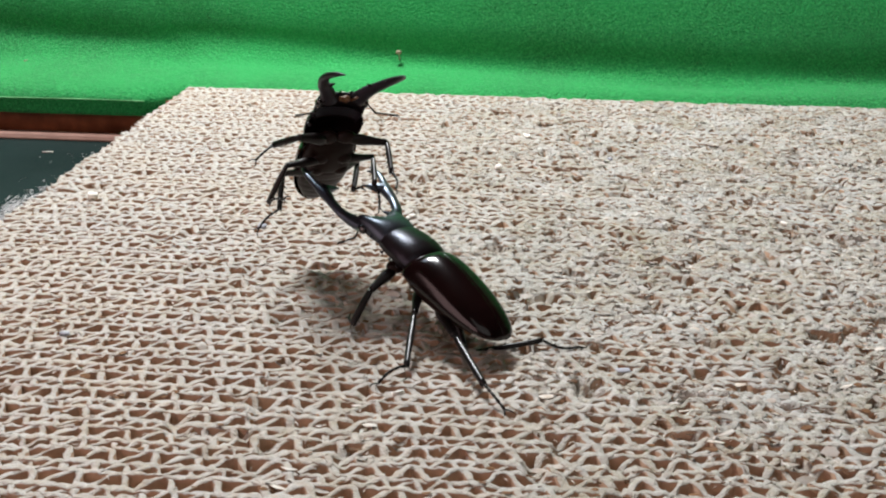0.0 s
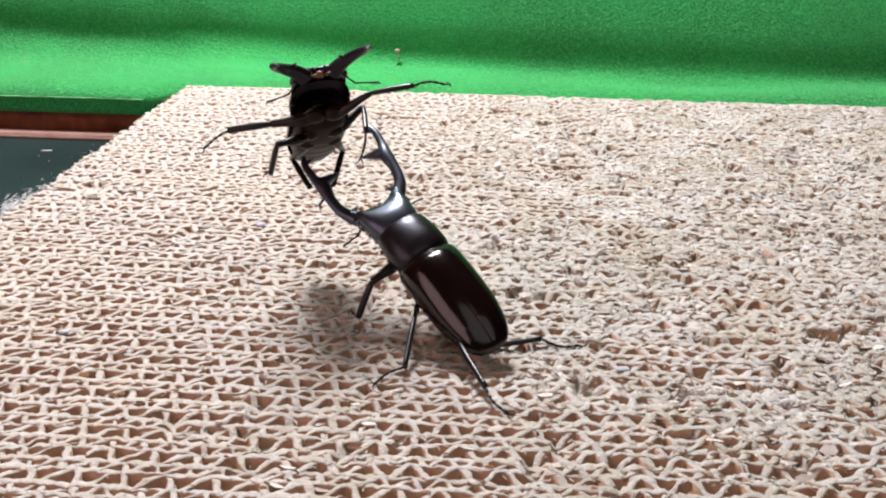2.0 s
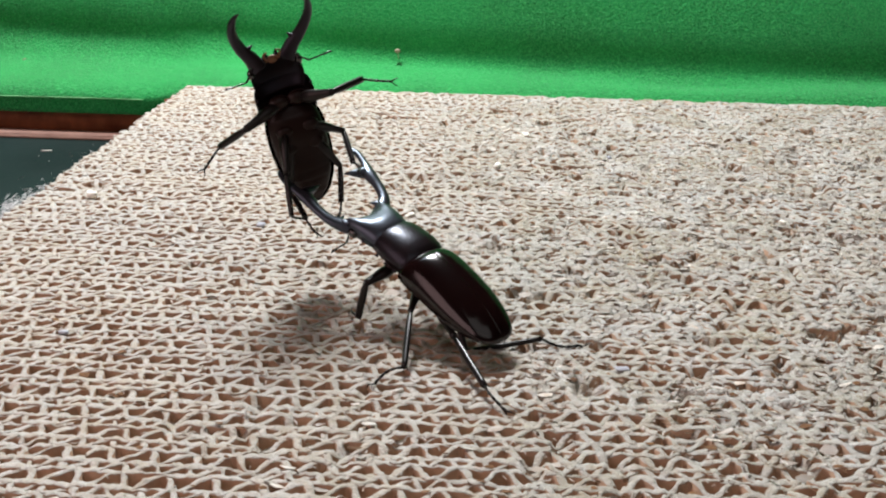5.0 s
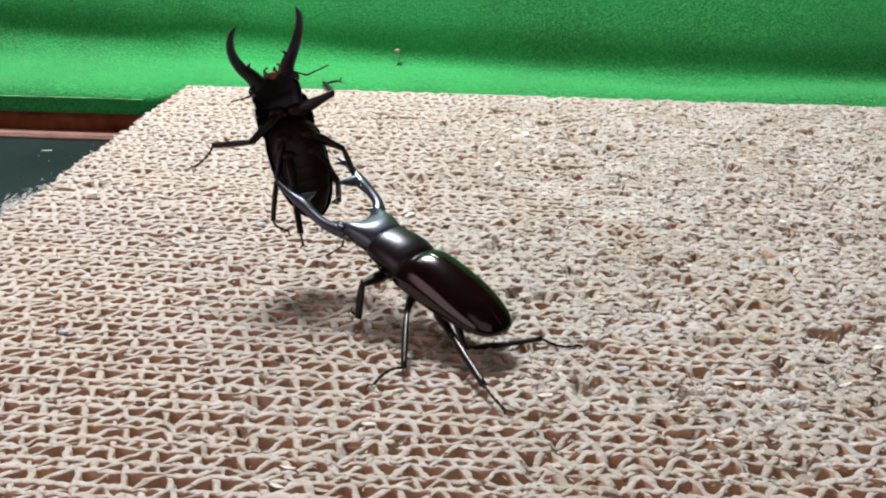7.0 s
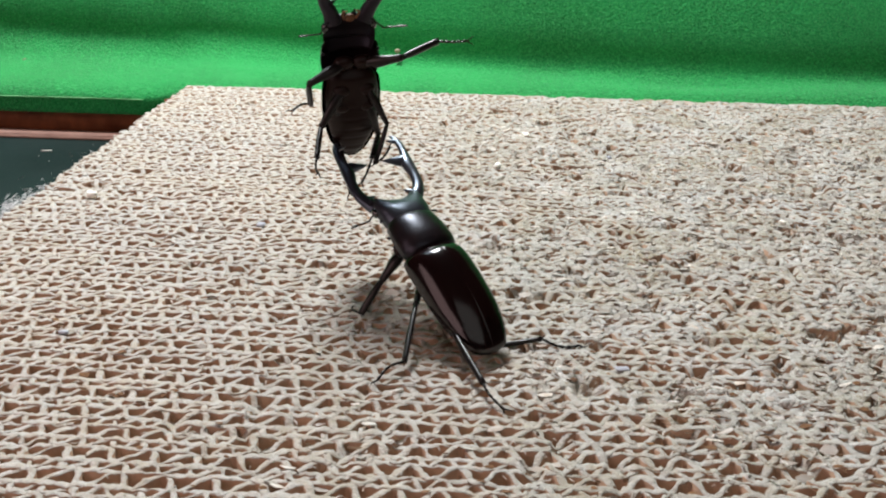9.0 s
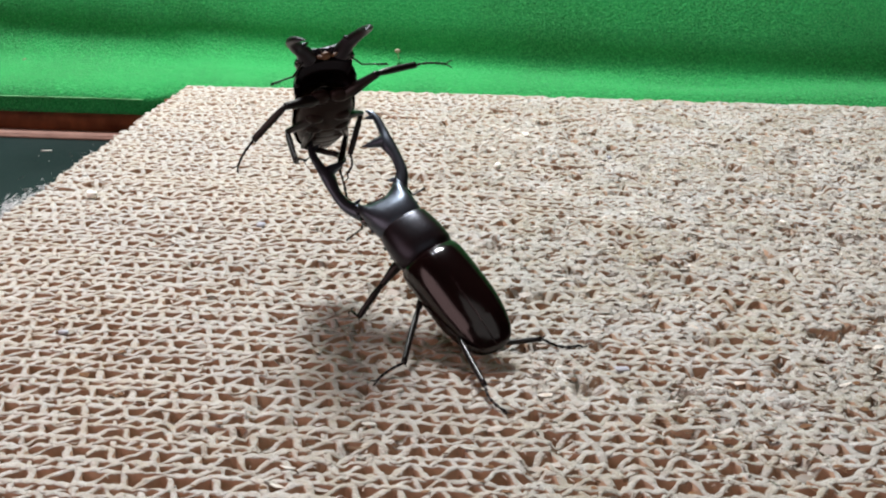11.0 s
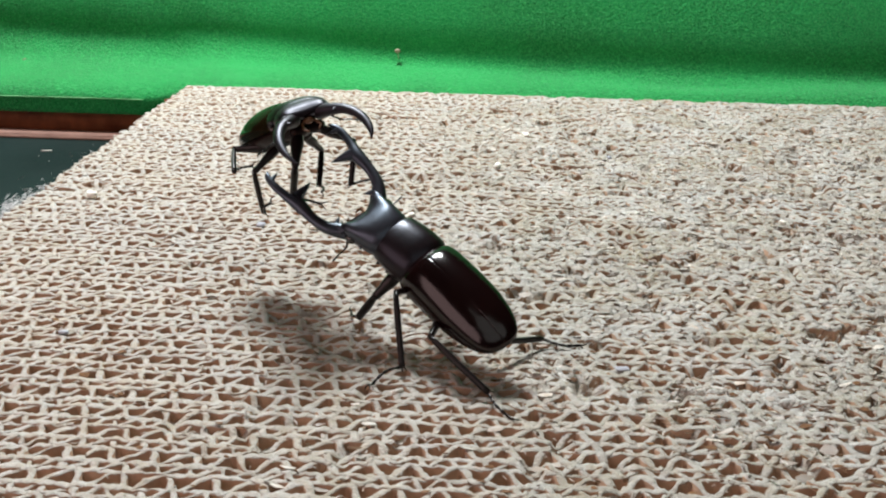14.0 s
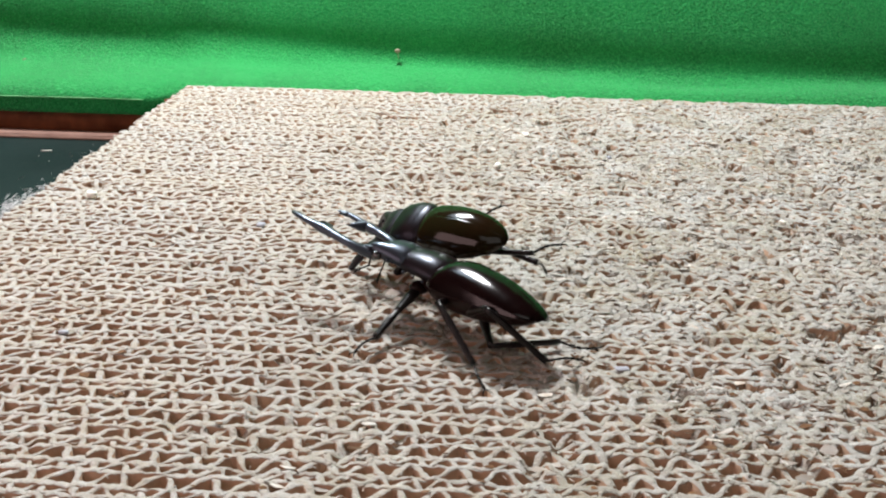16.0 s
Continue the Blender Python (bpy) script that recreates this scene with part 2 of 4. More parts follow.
def jaw(path, radii, flat, teeth, serration, side, mat, parent, label):
    """A mandible in its own space, its root at the origin; y is mirrored by side."""
    bm = bmesh.new()
    tube(bm, [(x, side * y, z) for x, y, z in path], radii, flat=flat, sides=12, steps=6)
    for (bx, by, bz), (tx, ty, tz), r in teeth:
        spike(bm, (bx, side * by, bz), (tx, side * ty, tz), r, 8)
    rows = [(i, *p) for i, p in enumerate(path)]
    for u, size in serration:
        x, y, z = curve_at(rows, u)
        r = curve_at([(i, q) for i, q in enumerate(radii)], u)[0]
        spike(bm, (x, side * (y - r * 0.5), z), (x + size * 0.4, side * (y - r - size), z), size * 0.6, 6)
    return part("mandible", bm, mat, parent, label)


def antenna(side, scale, root, mat, parent):
    """An elbowed feeler: a long shaft, then a whip that ends in small combs."""
    bm = bmesh.new()
    x, y, z = root
    a, b = Vector((x, side * y, z)), Vector((x - 2.6 * scale, side * (y + 3.6 * scale), z - 2.6 * scale))
    c = b + Vector((1.0 * scale, side * 7.0 * scale, -2.2 * scale))
    tube(bm, [a, a.lerp(b, 0.5), b], [0.28, 0.22, 0.3], sides=6, steps=2)
    tube(bm, [b, b.lerp(c, 0.5), c], [0.25, 0.2, 0.26], sides=6, steps=2)
    for k in range(4):
        p = b.lerp(c, 0.62 + 0.12 * k)
        spike(bm, p, p + Vector((0.2, side * 0.5, -1.5)) * scale, 0.24, 5)
    return part("antenna", bm, mat, parent)


def hollow(bm, x0, half, depth, notch):
    """Sinks the forehead from x0 forwards, between the two raised corners, and cuts the front edge back in a bow. Millimetres."""
    x1 = max(v.co.x for v in bm.verts) / MM
    for v in bm.verts:
        x, y, z = v.co / MM
        across = max(0.0, 1 - (y / half) ** 2)
        along = max(0.0, min(1.0, (x - x0) / (x1 - x0)))
        if z > 0:
            v.co.z -= depth * across * along ** 1.5 * min(1.0, z) * MM
        v.co.x -= notch * across * max(0.0, along - 0.5) * 2 * MM


class Beetle:
    """The rig of one beetle: its top Empty, the front that nods, the jaws and the legs."""


def build_beetle(name, label, spec):
    b = Beetle()
    b.root = tagged(new(name), label, "beetle", "fighting stag beetles")
    b.root.empty_display_size = 0.01
    shell, front, belly = spec["materials"]
    for side in (1, -1):
        wing_case(spec["wing"], side, shell, b.root, spec["wing_label"])
    under_body(spec["belly"], spec["grooves"], belly, b.root, "ridged plates of the underside")
    bm = bmesh.new()
    w, top = curve_at(spec["wing"], 0)
    tube(bm, [(0.6, 0, top - 0.25), (-0.6, 0, top + 0.1), (-1.9, 0, top + 0.05)], [1.3, 1.0, 0.1], flat=0.3, sides=8)
    part("scutellum", bm, shell, b.root)
    bm = armour(bmesh.new(), spec["pronotum"])
    for foot_at, tip_at, r in spec["pronotum_points"]:
        for side in (1, -1):
            spike(bm, (foot_at[0], side * foot_at[1], foot_at[2]), (tip_at[0], side * tip_at[1], tip_at[2]), r, 8)
    b.pronotum = part("pronotum", bm, PLATE, b.root)
    bm = armour(bmesh.new(), spec["head"])
    for (bx, by, bz), (tx, ty, tz), r in spec["head_points"]:
        for side in (1, -1):
            spike(bm, (bx, side * by, bz), (tx, side * ty, tz), r, 8)
    hollow(bm, *spec["hollow"])
    b.head = part("head", bm, front, b.root)
    ex, ey, ez = spec["eye"]
    for side in (1, -1):
        e = bmesh.new()
        ball(e, (ex, side * ey, ez), spec["eye_size"], (1.25, 0.8, 0.95))
        part("eye", e, EYE, b.head, "glossy black eye")
        antenna(side, spec["antenna"], (ex + 2.0, ey * 0.85, ez - 1.2), LEG, b.head)
    fx = spec["head"][-1][0]
    mouth = bmesh.new()
    ball(mouth, (fx - 0.4, 0, -1.1), 1.1, (1.0, 1.2, 0.7))
    part("mouth_brush", mouth, PALP, b.head, "amber brush of the mouth")
    for side in (1, -1):
        feeler = bmesh.new()
        tube(feeler, [(fx - 0.5, side * 1.5, -1.4), (fx + 1.6, side * 2.2, -2.6), (fx + 2.4, side * 1.2, -3.6)], [0.35, 0.3, 0.25], sides=6)
        part("palp", feeler, PALP, b.head)
    b.jaws = {}
    for side in (1, -1):
        j = jaw(*spec["jaw"], side, spec["jaw_material"], b.head, spec["jaw_label"])
        b.jaws[side] = j
    b.jaw_root = spec["jaw_root"]
    b.legs = {}
    b.knees = spec["knees"]
    b.hips = {}
    for key, (hip, lengths, radii) in spec["legs"].items():
        for side in (1, -1):
            joint = bmesh.new()
            ball(joint, (hip[0] + 0.3, side * (hip[1] - 0.5), hip[2] + 0.5), radii[0] * 1.35, (1.05, 1.5, 0.9), 12, 8)
            part("hip", joint, belly, b.root)
            f = limb("femur", lengths[0], radii[0], radii[0] * 0.7, LEG, b.root)
            t = limb("tibia", lengths[1], radii[1], radii[1] * 0.95, LEG, b.root, spines=4, bulge=1.0)
            s = foot(lengths[2], LEG, b.root)
            b.legs[key, side] = (f, t, s)
            b.hips[key, side] = (Vector((hip[0], side * hip[1], hip[2])) * MM, [q * MM for q in lengths])
    return b


BIG = dict(
    materials=(SHELL, SATIN, BELLY),
    wing=[(0.6, 6.1, 1.4), (-0.28, 7.31, 3.5), (-1.41, 7.77, 4.9), (-3.76, 7.96, 6.1), (-6.6, 7.98, 6.5), (-10, 7.98, 6.4), (-14.2, 7.92, 5.9), (-18.8, 7.68, 5.0), (-23.5, 6.85, 3.6), (-26.79, 5.74, 2.2), (-28.95, 4.35, 1.0), (-29.99, 2.87, 0.1), (-30.46, 1.11, -0.7)],
    wing_label='glossy maroon-black wing case',
    belly=[(4, 4.16, 3.4), (0, 5.46, 5.2), (-5.64, 6.01, 6.2), (-13.16, 6.01, 5.8), (-20.68, 5.27, 4.8), (-26.32, 3.33, 3.2), (-29.14, 1.11, 1.6)],
    grooves=(-9, -14, -18, -22, -26),
    pronotum=[(-1, 6.46, 3.2, 4.6, 0.92), (0.3, 7.12, 4.2, 5.2, 0.92), (3, 7.31, 4.7, 5.6, 0.9), (7, 7.12, 4.5, 5.4, 0.9), (10.3, 6.65, 3.8, 4.8, 0.88), (11.2, 6.08, 3, 4, 0.88)],
    pronotum_points=(((2, 6.93, -0.6), (2.3, 7.69, -0.6), 0.5), ((5, 6.93, -0.6), (5.4, 7.6, -0.6), 0.5), ((8.2, 6.65, -0.6), (8.9, 7.41, -0.6), 0.6),),
    head=[(9, 5.36, 2.4, 3.6, 0.85), (11.16, 6.2, 3.5, 4.4, 0.8), (14.28, 6.57, 3.7, 4.6, 0.7), (16.4, 6.66, 3.5, 4.2, 0.6), (18.8, 6.66, 2.9, 3.6, 0.5), (20.6, 6.38, 2.1, 2.8, 0.46), (21.4, 5.83, 1.2, 2.2, 0.5)],
    head_points=(((19.8, 5.9, 0.8), (22.6, 6.6, 1.2), 1.4), ((14, 6.4, 0.2), (13.8, 7.1, 0.2), 0.6),),
    hollow=(12.5, 5.2, 1.9, 2.4), eye=(17.5, 6.5, 0.2),
    eye_size=1.25,
    antenna=0.6,
    jaw=([(-1.5, -0.4, -0.2), (1.5, 1.5, 0), (4.5, 2.9, 0.5), (9, 3, 0.9), (13.5, 2.3, 1.1), (17.5, 2.5, 1.3), (21.5, 2.2, 1.5), (24.3, 1.3, 1.5), (25.6, 0.2, 1.5)],
         [2.3, 1.95, 1.5, 1.4, 1.8, 1.15, 0.98, 0.75, 0.1], 0.72,
         [((14.8, 1.4, 1), (15.4, -4.4, 0.9), 1.7), ((22.8, 1.6, 1.5), (23.4, -1.2, 1.4), 0.8), ((2.8, 0.6, 0.2), (3.6, -1.6, 0.3), 0.8)],
         [(4.6, 0.4), (5, 0.4), (5.4, 0.45), (5.8, 0.4)]),
    jaw_root=(20.2, 5, 0),
    jaw_material=SATIN,
    jaw_label='long satin-black toothed jaw',
    legs={"front": ((5, 4.2, -3.6), (8.5, 9.5, 8), (1.45, 1.05)),
          "middle": ((-3, 2, -4.6), (10, 17.5, 10.5), (1.25, 0.85)),
          "hind": ((-10.5, 2.5, -4.6), (13.5, 18, 11), (1.25, 0.85))},
    knees={'front': (4.5, 11.0, -4.5), 'middle': (-7.5, 9.5, -3.0), 'hind': (-16.0, 9.0, 0.0), ('hind', -1): (-25.0, 2.0, -9.0)},
)

SMALL = dict(
    materials=(OLIVE, UMBER, BELLY),
    wing=[(0.56, 6.43, 2.78), (-0.38, 7.22, 4.07), (-1.88, 7.65, 4.9), (-4.69, 7.91, 5.46), (-9.39, 7.91, 5.64), (-14.08, 7.39, 5.18), (-18.78, 6.09, 3.89), (-22.06, 4.26, 2.22), (-23.85, 2.43, 0.74), (-24.79, 0.61, -0.65)],
    wing_label='glossy olive-black rounded wing case',
    belly=[(2.78, 4.35, 2.78), (0, 6.43, 4.62), (-5.63, 7.22, 5.46), (-11.27, 6.96, 5), (-16.9, 5.74, 4.07), (-21.59, 3.48, 2.78), (-24.04, 1.39, 1.48)],
    grooves=(-8, -11.7, -15, -17.8, -20.7),
    pronotum=[(-1.11, 6.54, 3.52, 4.07, 0.85), (0.19, 7.31, 4.44, 4.62, 0.82), (2.78, 7.74, 4.9, 4.81, 0.8), (6.01, 7.66, 4.62, 4.62, 0.78), (8.14, 7.14, 3.89, 4.16, 0.78), (8.97, 6.37, 3.15, 3.52, 0.8)],
    pronotum_points=(((6.1, 7.05, -0.56), (6.85, 7.66, -0.56), 0.56),),
    head=[(5.55, 5.74, 2.78, 3.52, 0.88), (8.5, 6.61, 3.7, 3.98, 0.84), (10.66, 6.78, 3.52, 4.07, 0.78), (12.94, 6.61, 2.59, 3.7, 0.7), (14.8, 6.09, 1.48, 3.05, 0.62), (16.1, 5.04, 0.56, 2.22, 0.58)],
    head_points=(((15.73, 5.39, 0.65), (17.76, 6.09, 0.93), 1.11), ((16.65, 1.22, 0.19), (18.69, 1.57, 0.19), 0.74),),
    hollow=(10.0, 4.6, 1.5, 1.0), eye=(13.1, 6.3, 0),
    eye_size=1.2,
    antenna=0.8,
    jaw=([(-1.4, -0.7, 0.2), (1.8, 0.7, 0), (4.6, 2.5, -0.6), (8.3, 3.9, -2.4), (11.6, 4.2, -4.7), (14.4, 3.5, -7.2), (16.1, 2.2, -9.2)],
         [2.3, 1.9, 1.55, 1.3, 1.05, 0.72, 0.1], 0.8,
         [((3.9, 1.5, -0.4), (5.2, -0.6, -0.3), 1)],
         [(2.6, 0.35), (3, 0.5), (3.4, 0.35), (3.9, 0.6), (4.3, 0.4), (4.7, 0.45), (5.1, 0.4)]),
    jaw_root=(15.5, 4.5, -0.2),
    jaw_material=UMBER,
    jaw_label='curved umber sickle jaw with fine teeth',
    legs={"front": ((4.16, 2.96, -3.7), (10.5, 11.1, 9.3), (1.4, 0.95)),
          "middle": ((-3.24, 3.7, -4.62), (10.3, 11.1, 9), (1.25, 0.85)),
          "hind": ((-7.86, 3.7, -4.62), (10.7, 11.6, 9.2), (1.25, 0.85))},
    knees={'front': (9.0, 12.0, -6.0), 'middle': (-4.0, 15.0, -6.0), 'hind': (-14.0, 13.0, -6.0)},
)

big = build_beetle("stag_beetle", "long maroon-black stag beetle lifting its rival on raised jaws", BIG)
small = build_beetle("stag_beetle", "stout dark brown stag beetle with sickle jaws, held aloft", SMALL)

# ---- board of stacked cardboard ----
YAW = -3.96
board_pose = pose(-0.1248, 0.5000, 0.0, 0, 0, YAW)
PERIOD, DEEP = 8.0, 7.0
ROWS_OF_BOARD = 47
REACH = 430.0

NOISE = np.random.RandomState(7).rand(256, 256)


def field(x, y):
    """Smooth noise from -1 to 1, one bump to the unit."""
    x, y = np.asarray(x, float) + 61.3, np.asarray(y, float) + 83.7
    i, j = np.floor(x).astype(int), np.floor(y).astype(int)
    u, v = x - i, y - j
    u, v = u * u * (3 - 2 * u), v * v * (3 - 2 * v)
    g = lambda a, b: NOISE[a % 256, b % 256]
    return 2 * ((g(i, j) * (1 - u) + g(i + 1, j) * u) * (1 - v) + (g(i, j + 1) * (1 - u) + g(i + 1, j + 1) * u) * v) - 1


def crushed(u, n):
    """How battered the surface is at u along the strips and n behind the back edge (n < 0), 0 to 1. Millimetres."""
    far = np.clip((n + 300) / 190, 0, 1)
    mid = np.clip((u - 60) / 150, 0, 1)
    return np.clip(0.11 + 0.60 * mid * np.clip((n + 345) / 60, 0, 1) + 0.12 * far + 0.3 * field(u / 22, n / 16) * (0.3 + mid), 0, 1)


def ribbon(lines, verts, faces, marks, worn):
    """Upright paper walls along lines (u, n, thickness arrays): a lid and two sides."""
    for u, n, thick, seed in lines:
        c = crushed(u, n)
        wear = np.clip(np.clip((u - 70) / 190, 0, 1) + 0.5 * c - 0.1, 0, 1)
        wob_n = 0.5 * field(u / 30, n / 13) + 0.10 * field(u / 5, n / 6) + c * 0.38 * field(u / 2.3 + seed, n / 2.1)
        wob_u = 0.5 * field(u / 14 + 40, n / 9) + c * 0.5 * field(u / 2.2, n / 2.4 + seed)
        uu, nn = u + wob_u, n + wob_n
        t = thick * (1 + 0.34 * field(u / 0.9, n / 1.1 + seed) + 0.36 * field(u / 3.3, n / 2 + seed) + 0.5 * c - 0.18 + 0.3 * np.clip((n + 300) / 160, 0, 1))
        hole = c * np.clip(3.2 * field(u / 5.2 + 9, n / 4.4) - 1.5, 0, 1) * np.clip((-12 - n) / 10, 0, 1)
        top = -0.05 - 4.5 * hole - 0.32 * (field(u / 1.1, n / 1.3 + seed) + 1) - c * 1.5 * np.clip(field(u / 3.1, n / 2.8), 0, 1)
        du, dn = np.gradient(uu), np.gradient(nn)
        ln = np.hypot(du, dn) + 1e-6
        au, an = -dn / ln * t / 2, du / ln * t / 2
        k = len(uu)
        base = len(verts)
        grit = np.random.RandomState(int(seed * 10) % 9973)
        worn.extend(np.tile(wear, 6).tolist())
        for s, z in ((1, -DEEP), (1, None), (0.4, "r"), (-0.4, "r"), (-1, None), (-1, -DEEP)):
            zz = np.full(k, z) if z == -DEEP else (top - 0.12 if z is None else top)
            jig = 0.0 if z == -DEEP else 0.07
            verts.extend(np.stack([uu + au * s + grit.normal(0, jig + 1e-9, k), nn + an * s + grit.normal(0, jig + 1e-9, k), zz + grit.normal(0, jig + 1e-9, k)], 1).tolist())
        for r in range(5):
            a = base + r * k
            for i in range(k - 1):
                faces.append((a + i, a + i + 1, a + k + i + 1, a + k + i))
                marks.append(1 if r in (1, 2, 3) else 0)


def strip_plies(row):
    rng = np.random.RandomState(100 + row)
    n0 = -(row + 1) * PERIOD
    left = rng.uniform(-1.0, 1.0) + 1.2
    flat = np.arange(left, REACH, 0.8)
    lines = [(flat, np.full_like(flat, n0 + 0.15), 1.85, 3.1 + row), (flat, np.full_like(flat, n0 + 4.95), 1.50, 7.7 + row)]
    if row == 0:
        lines += [(flat, np.full_like(flat, 0.1), 1.7, 5.3), (flat, np.full_like(flat, 5.9), 1.7, 9.3)]
    flutes = [(n0 + 0.35, n0 + 4.8, 8.6), (n0 + 5.1, n0 + 7.9, 6.1)] + ([(0.3, 5.7, 8.6)] if row == 0 else [])
    for lo, hi, pitch in flutes:
        u = np.arange(left, REACH, pitch / 14)
        phase = rng.uniform(0, 2 * math.pi) + 0.5 * field(u / 40, n0)
        lean = (0.75 - 0.65 * np.clip(u / 190, 0, 1)) * np.clip(0.35 - (n0 + 150) / 160, 0.35, 1) * (1 + 0.2 * field(u / 30, n0 + 5))
        w = np.sin(2 * math.pi * u / pitch + phase)
        w = np.sign(w) * np.abs(w) ** 0.78
        mid, amp = (lo + hi) / 2, (hi - lo) / 2
        lines.append((u + lean * w * pitch * 0.16, mid + amp * w, 1.42 if pitch > 7 else 1.25, 11.9 + row))
    return [ply_mesh(line) for line in lines]


def ply_mesh(line):
    """One sheet of the board, flat or fluted."""
    verts, faces, marks, worn = [], [], [], []
    ribbon([line], verts, faces, marks, worn)
    me = bpy.data.meshes.new("ply")
    me.from_pydata([(x * MM, y * MM, z * MM) for x, y, z in verts], [], faces)
    me.materials.append(KRAFT)
    me.materials.append(CUT)
    me.polygons.foreach_set("material_index", marks)
    me.attributes.new("wear", "FLOAT", "POINT").data.foreach_set("value", worn)
    me.polygons.foreach_set("use_smooth", [True] * len(faces))
    return me


board = tagged(new("cardboard_block"), "fighting platform of glued corrugated cardboard strips, cut edges up", "platform")
board.matrix_world = board_pose
for row in range(ROWS_OF_BOARD):
    first, *rest = strip_plies(row)
    strip = new("strip", first)
    strip.parent = board
    for k, me in enumerate(rest):
        sheet = new("liner" if k < (1 if row else 3) else "flute", me)
        sheet.parent = strip


def flecks(count, seed, made, least):
    """Loose torn fibres and flakes as one mesh, laid on the board."""
    rng = np.random.RandomState(seed)
    verts, faces = [], []
    tries = 0
    while tries < count:
        u, n = rng.uniform(0, 400), rng.uniform(-372, -1)
        if rng.rand() > least + 1.0 * float(crushed(u, n)) ** 2:
            continue
        tries += 1
        made(rng, u, n, verts, faces)
    me = bpy.data.meshes.new("torn_paper")
    me.from_pydata([(x * MM, y * MM, z * MM) for x, y, z in verts], [], faces)
    me.polygons.foreach_set("use_smooth", [True] * len(faces))
    me.materials.append(FUZZ)
    return me


def fibre(rng, u, n, verts, faces):
    a, length, w = rng.uniform(0, 2 * math.pi), rng.uniform(0.6, 1.8), rng.uniform(0.18, 0.4)
    bend, rise = rng.uniform(-1.2, 1.2), rng.uniform(-0.3, 0.7)
    base, x, y, z = len(verts), u, n, rng.uniform(-0.5, 0.05)
    for k in range(5):
        s = a + bend * k / 4
        px, py = -math.sin(s) * w / 2, math.cos(s) * w / 2
        zz = z + rise * math.sin(math.pi * k / 4)
        verts += [(x + px, y + py, zz + 0.04), (x - px, y - py, zz - 0.04)]
        x, y = x + math.cos(s) * length / 4, y + math.sin(s) * length / 4
    faces += [(base + 2 * k, base + 2 * k + 1, base + 2 * k + 3, base + 2 * k + 2) for k in range(4)]


def flake(rng, u, n, verts, faces):
    a, r = rng.uniform(0, math.pi), rng.uniform(0.7, 1.9)
    base, z = len(verts), rng.uniform(-1.0, -0.2)
    tx, ty = rng.normal(0, 0.22), rng.normal(0, 0.3)
    verts.append((u, n, z + 0.1))
    m = 7
    for k in range(m):
        t = 2 * math.pi * k / m
        q = r * rng.uniform(0.55, 1.15)
        dx, dy = q * math.cos(t) * 1.25, q * math.sin(t) * 0.6
        verts.append((u + dx, n + dy, z + dx * tx + dy * ty + rng.uniform(-0.15, 0.15)))
    faces += [(base, base + 1 + k, base + 1 + (k + 1) % m) for k in range(m)]


fuzz = tagged(new("paper_fibres", flecks(12000, 11, fibre, 0.07)), "frayed pale paper fibres along the cut cardboard edges", "fibres", kind="stuff")
fuzz.matrix_world = board_pose
flakes = tagged(new("paper_flakes", flecks(3600, 12, flake, 0.0)), "crushed flakes of cardboard pressed into the surface", "paper scraps", kind="stuff")
flakes.matrix_world = board_pose


def crumbs():
    """Brown specks of wood and bark, thickest on the worn half."""
    rng = np.random.RandomState(31)
    verts, faces = [], []
    while len(faces) < 7 * 1700:
        u, n = rng.uniform(40, 350), rng.uniform(-330, -8)
        if field(u / 26, n / 22) < rng.uniform(-0.2, 1.3) - 0.9 * min(1.0, u / 260):
            continue
        first = len(verts)
        flake(rng, u, n, verts, faces)
        small = rng.uniform(0.25, 0.8)
        for i in range(first, len(verts)):
            x, y, z = verts[i]
            verts[i] = (u + (x - u) * small, n + (y - n) * small, 0.05 + z * 0.5)
    me = bpy.data.meshes.new("crumbs")
    me.from_pydata([(x * MM, y * MM, z * MM) for x, y, z in verts], [], faces)
    me.materials.append(CRUMB)
    ob = tagged(new("wood_crumbs", me), "brown specks of wood scattered over the worn cardboard", "crumbs", kind="stuff")
    ob.matrix_world = board_pose


crumbs()


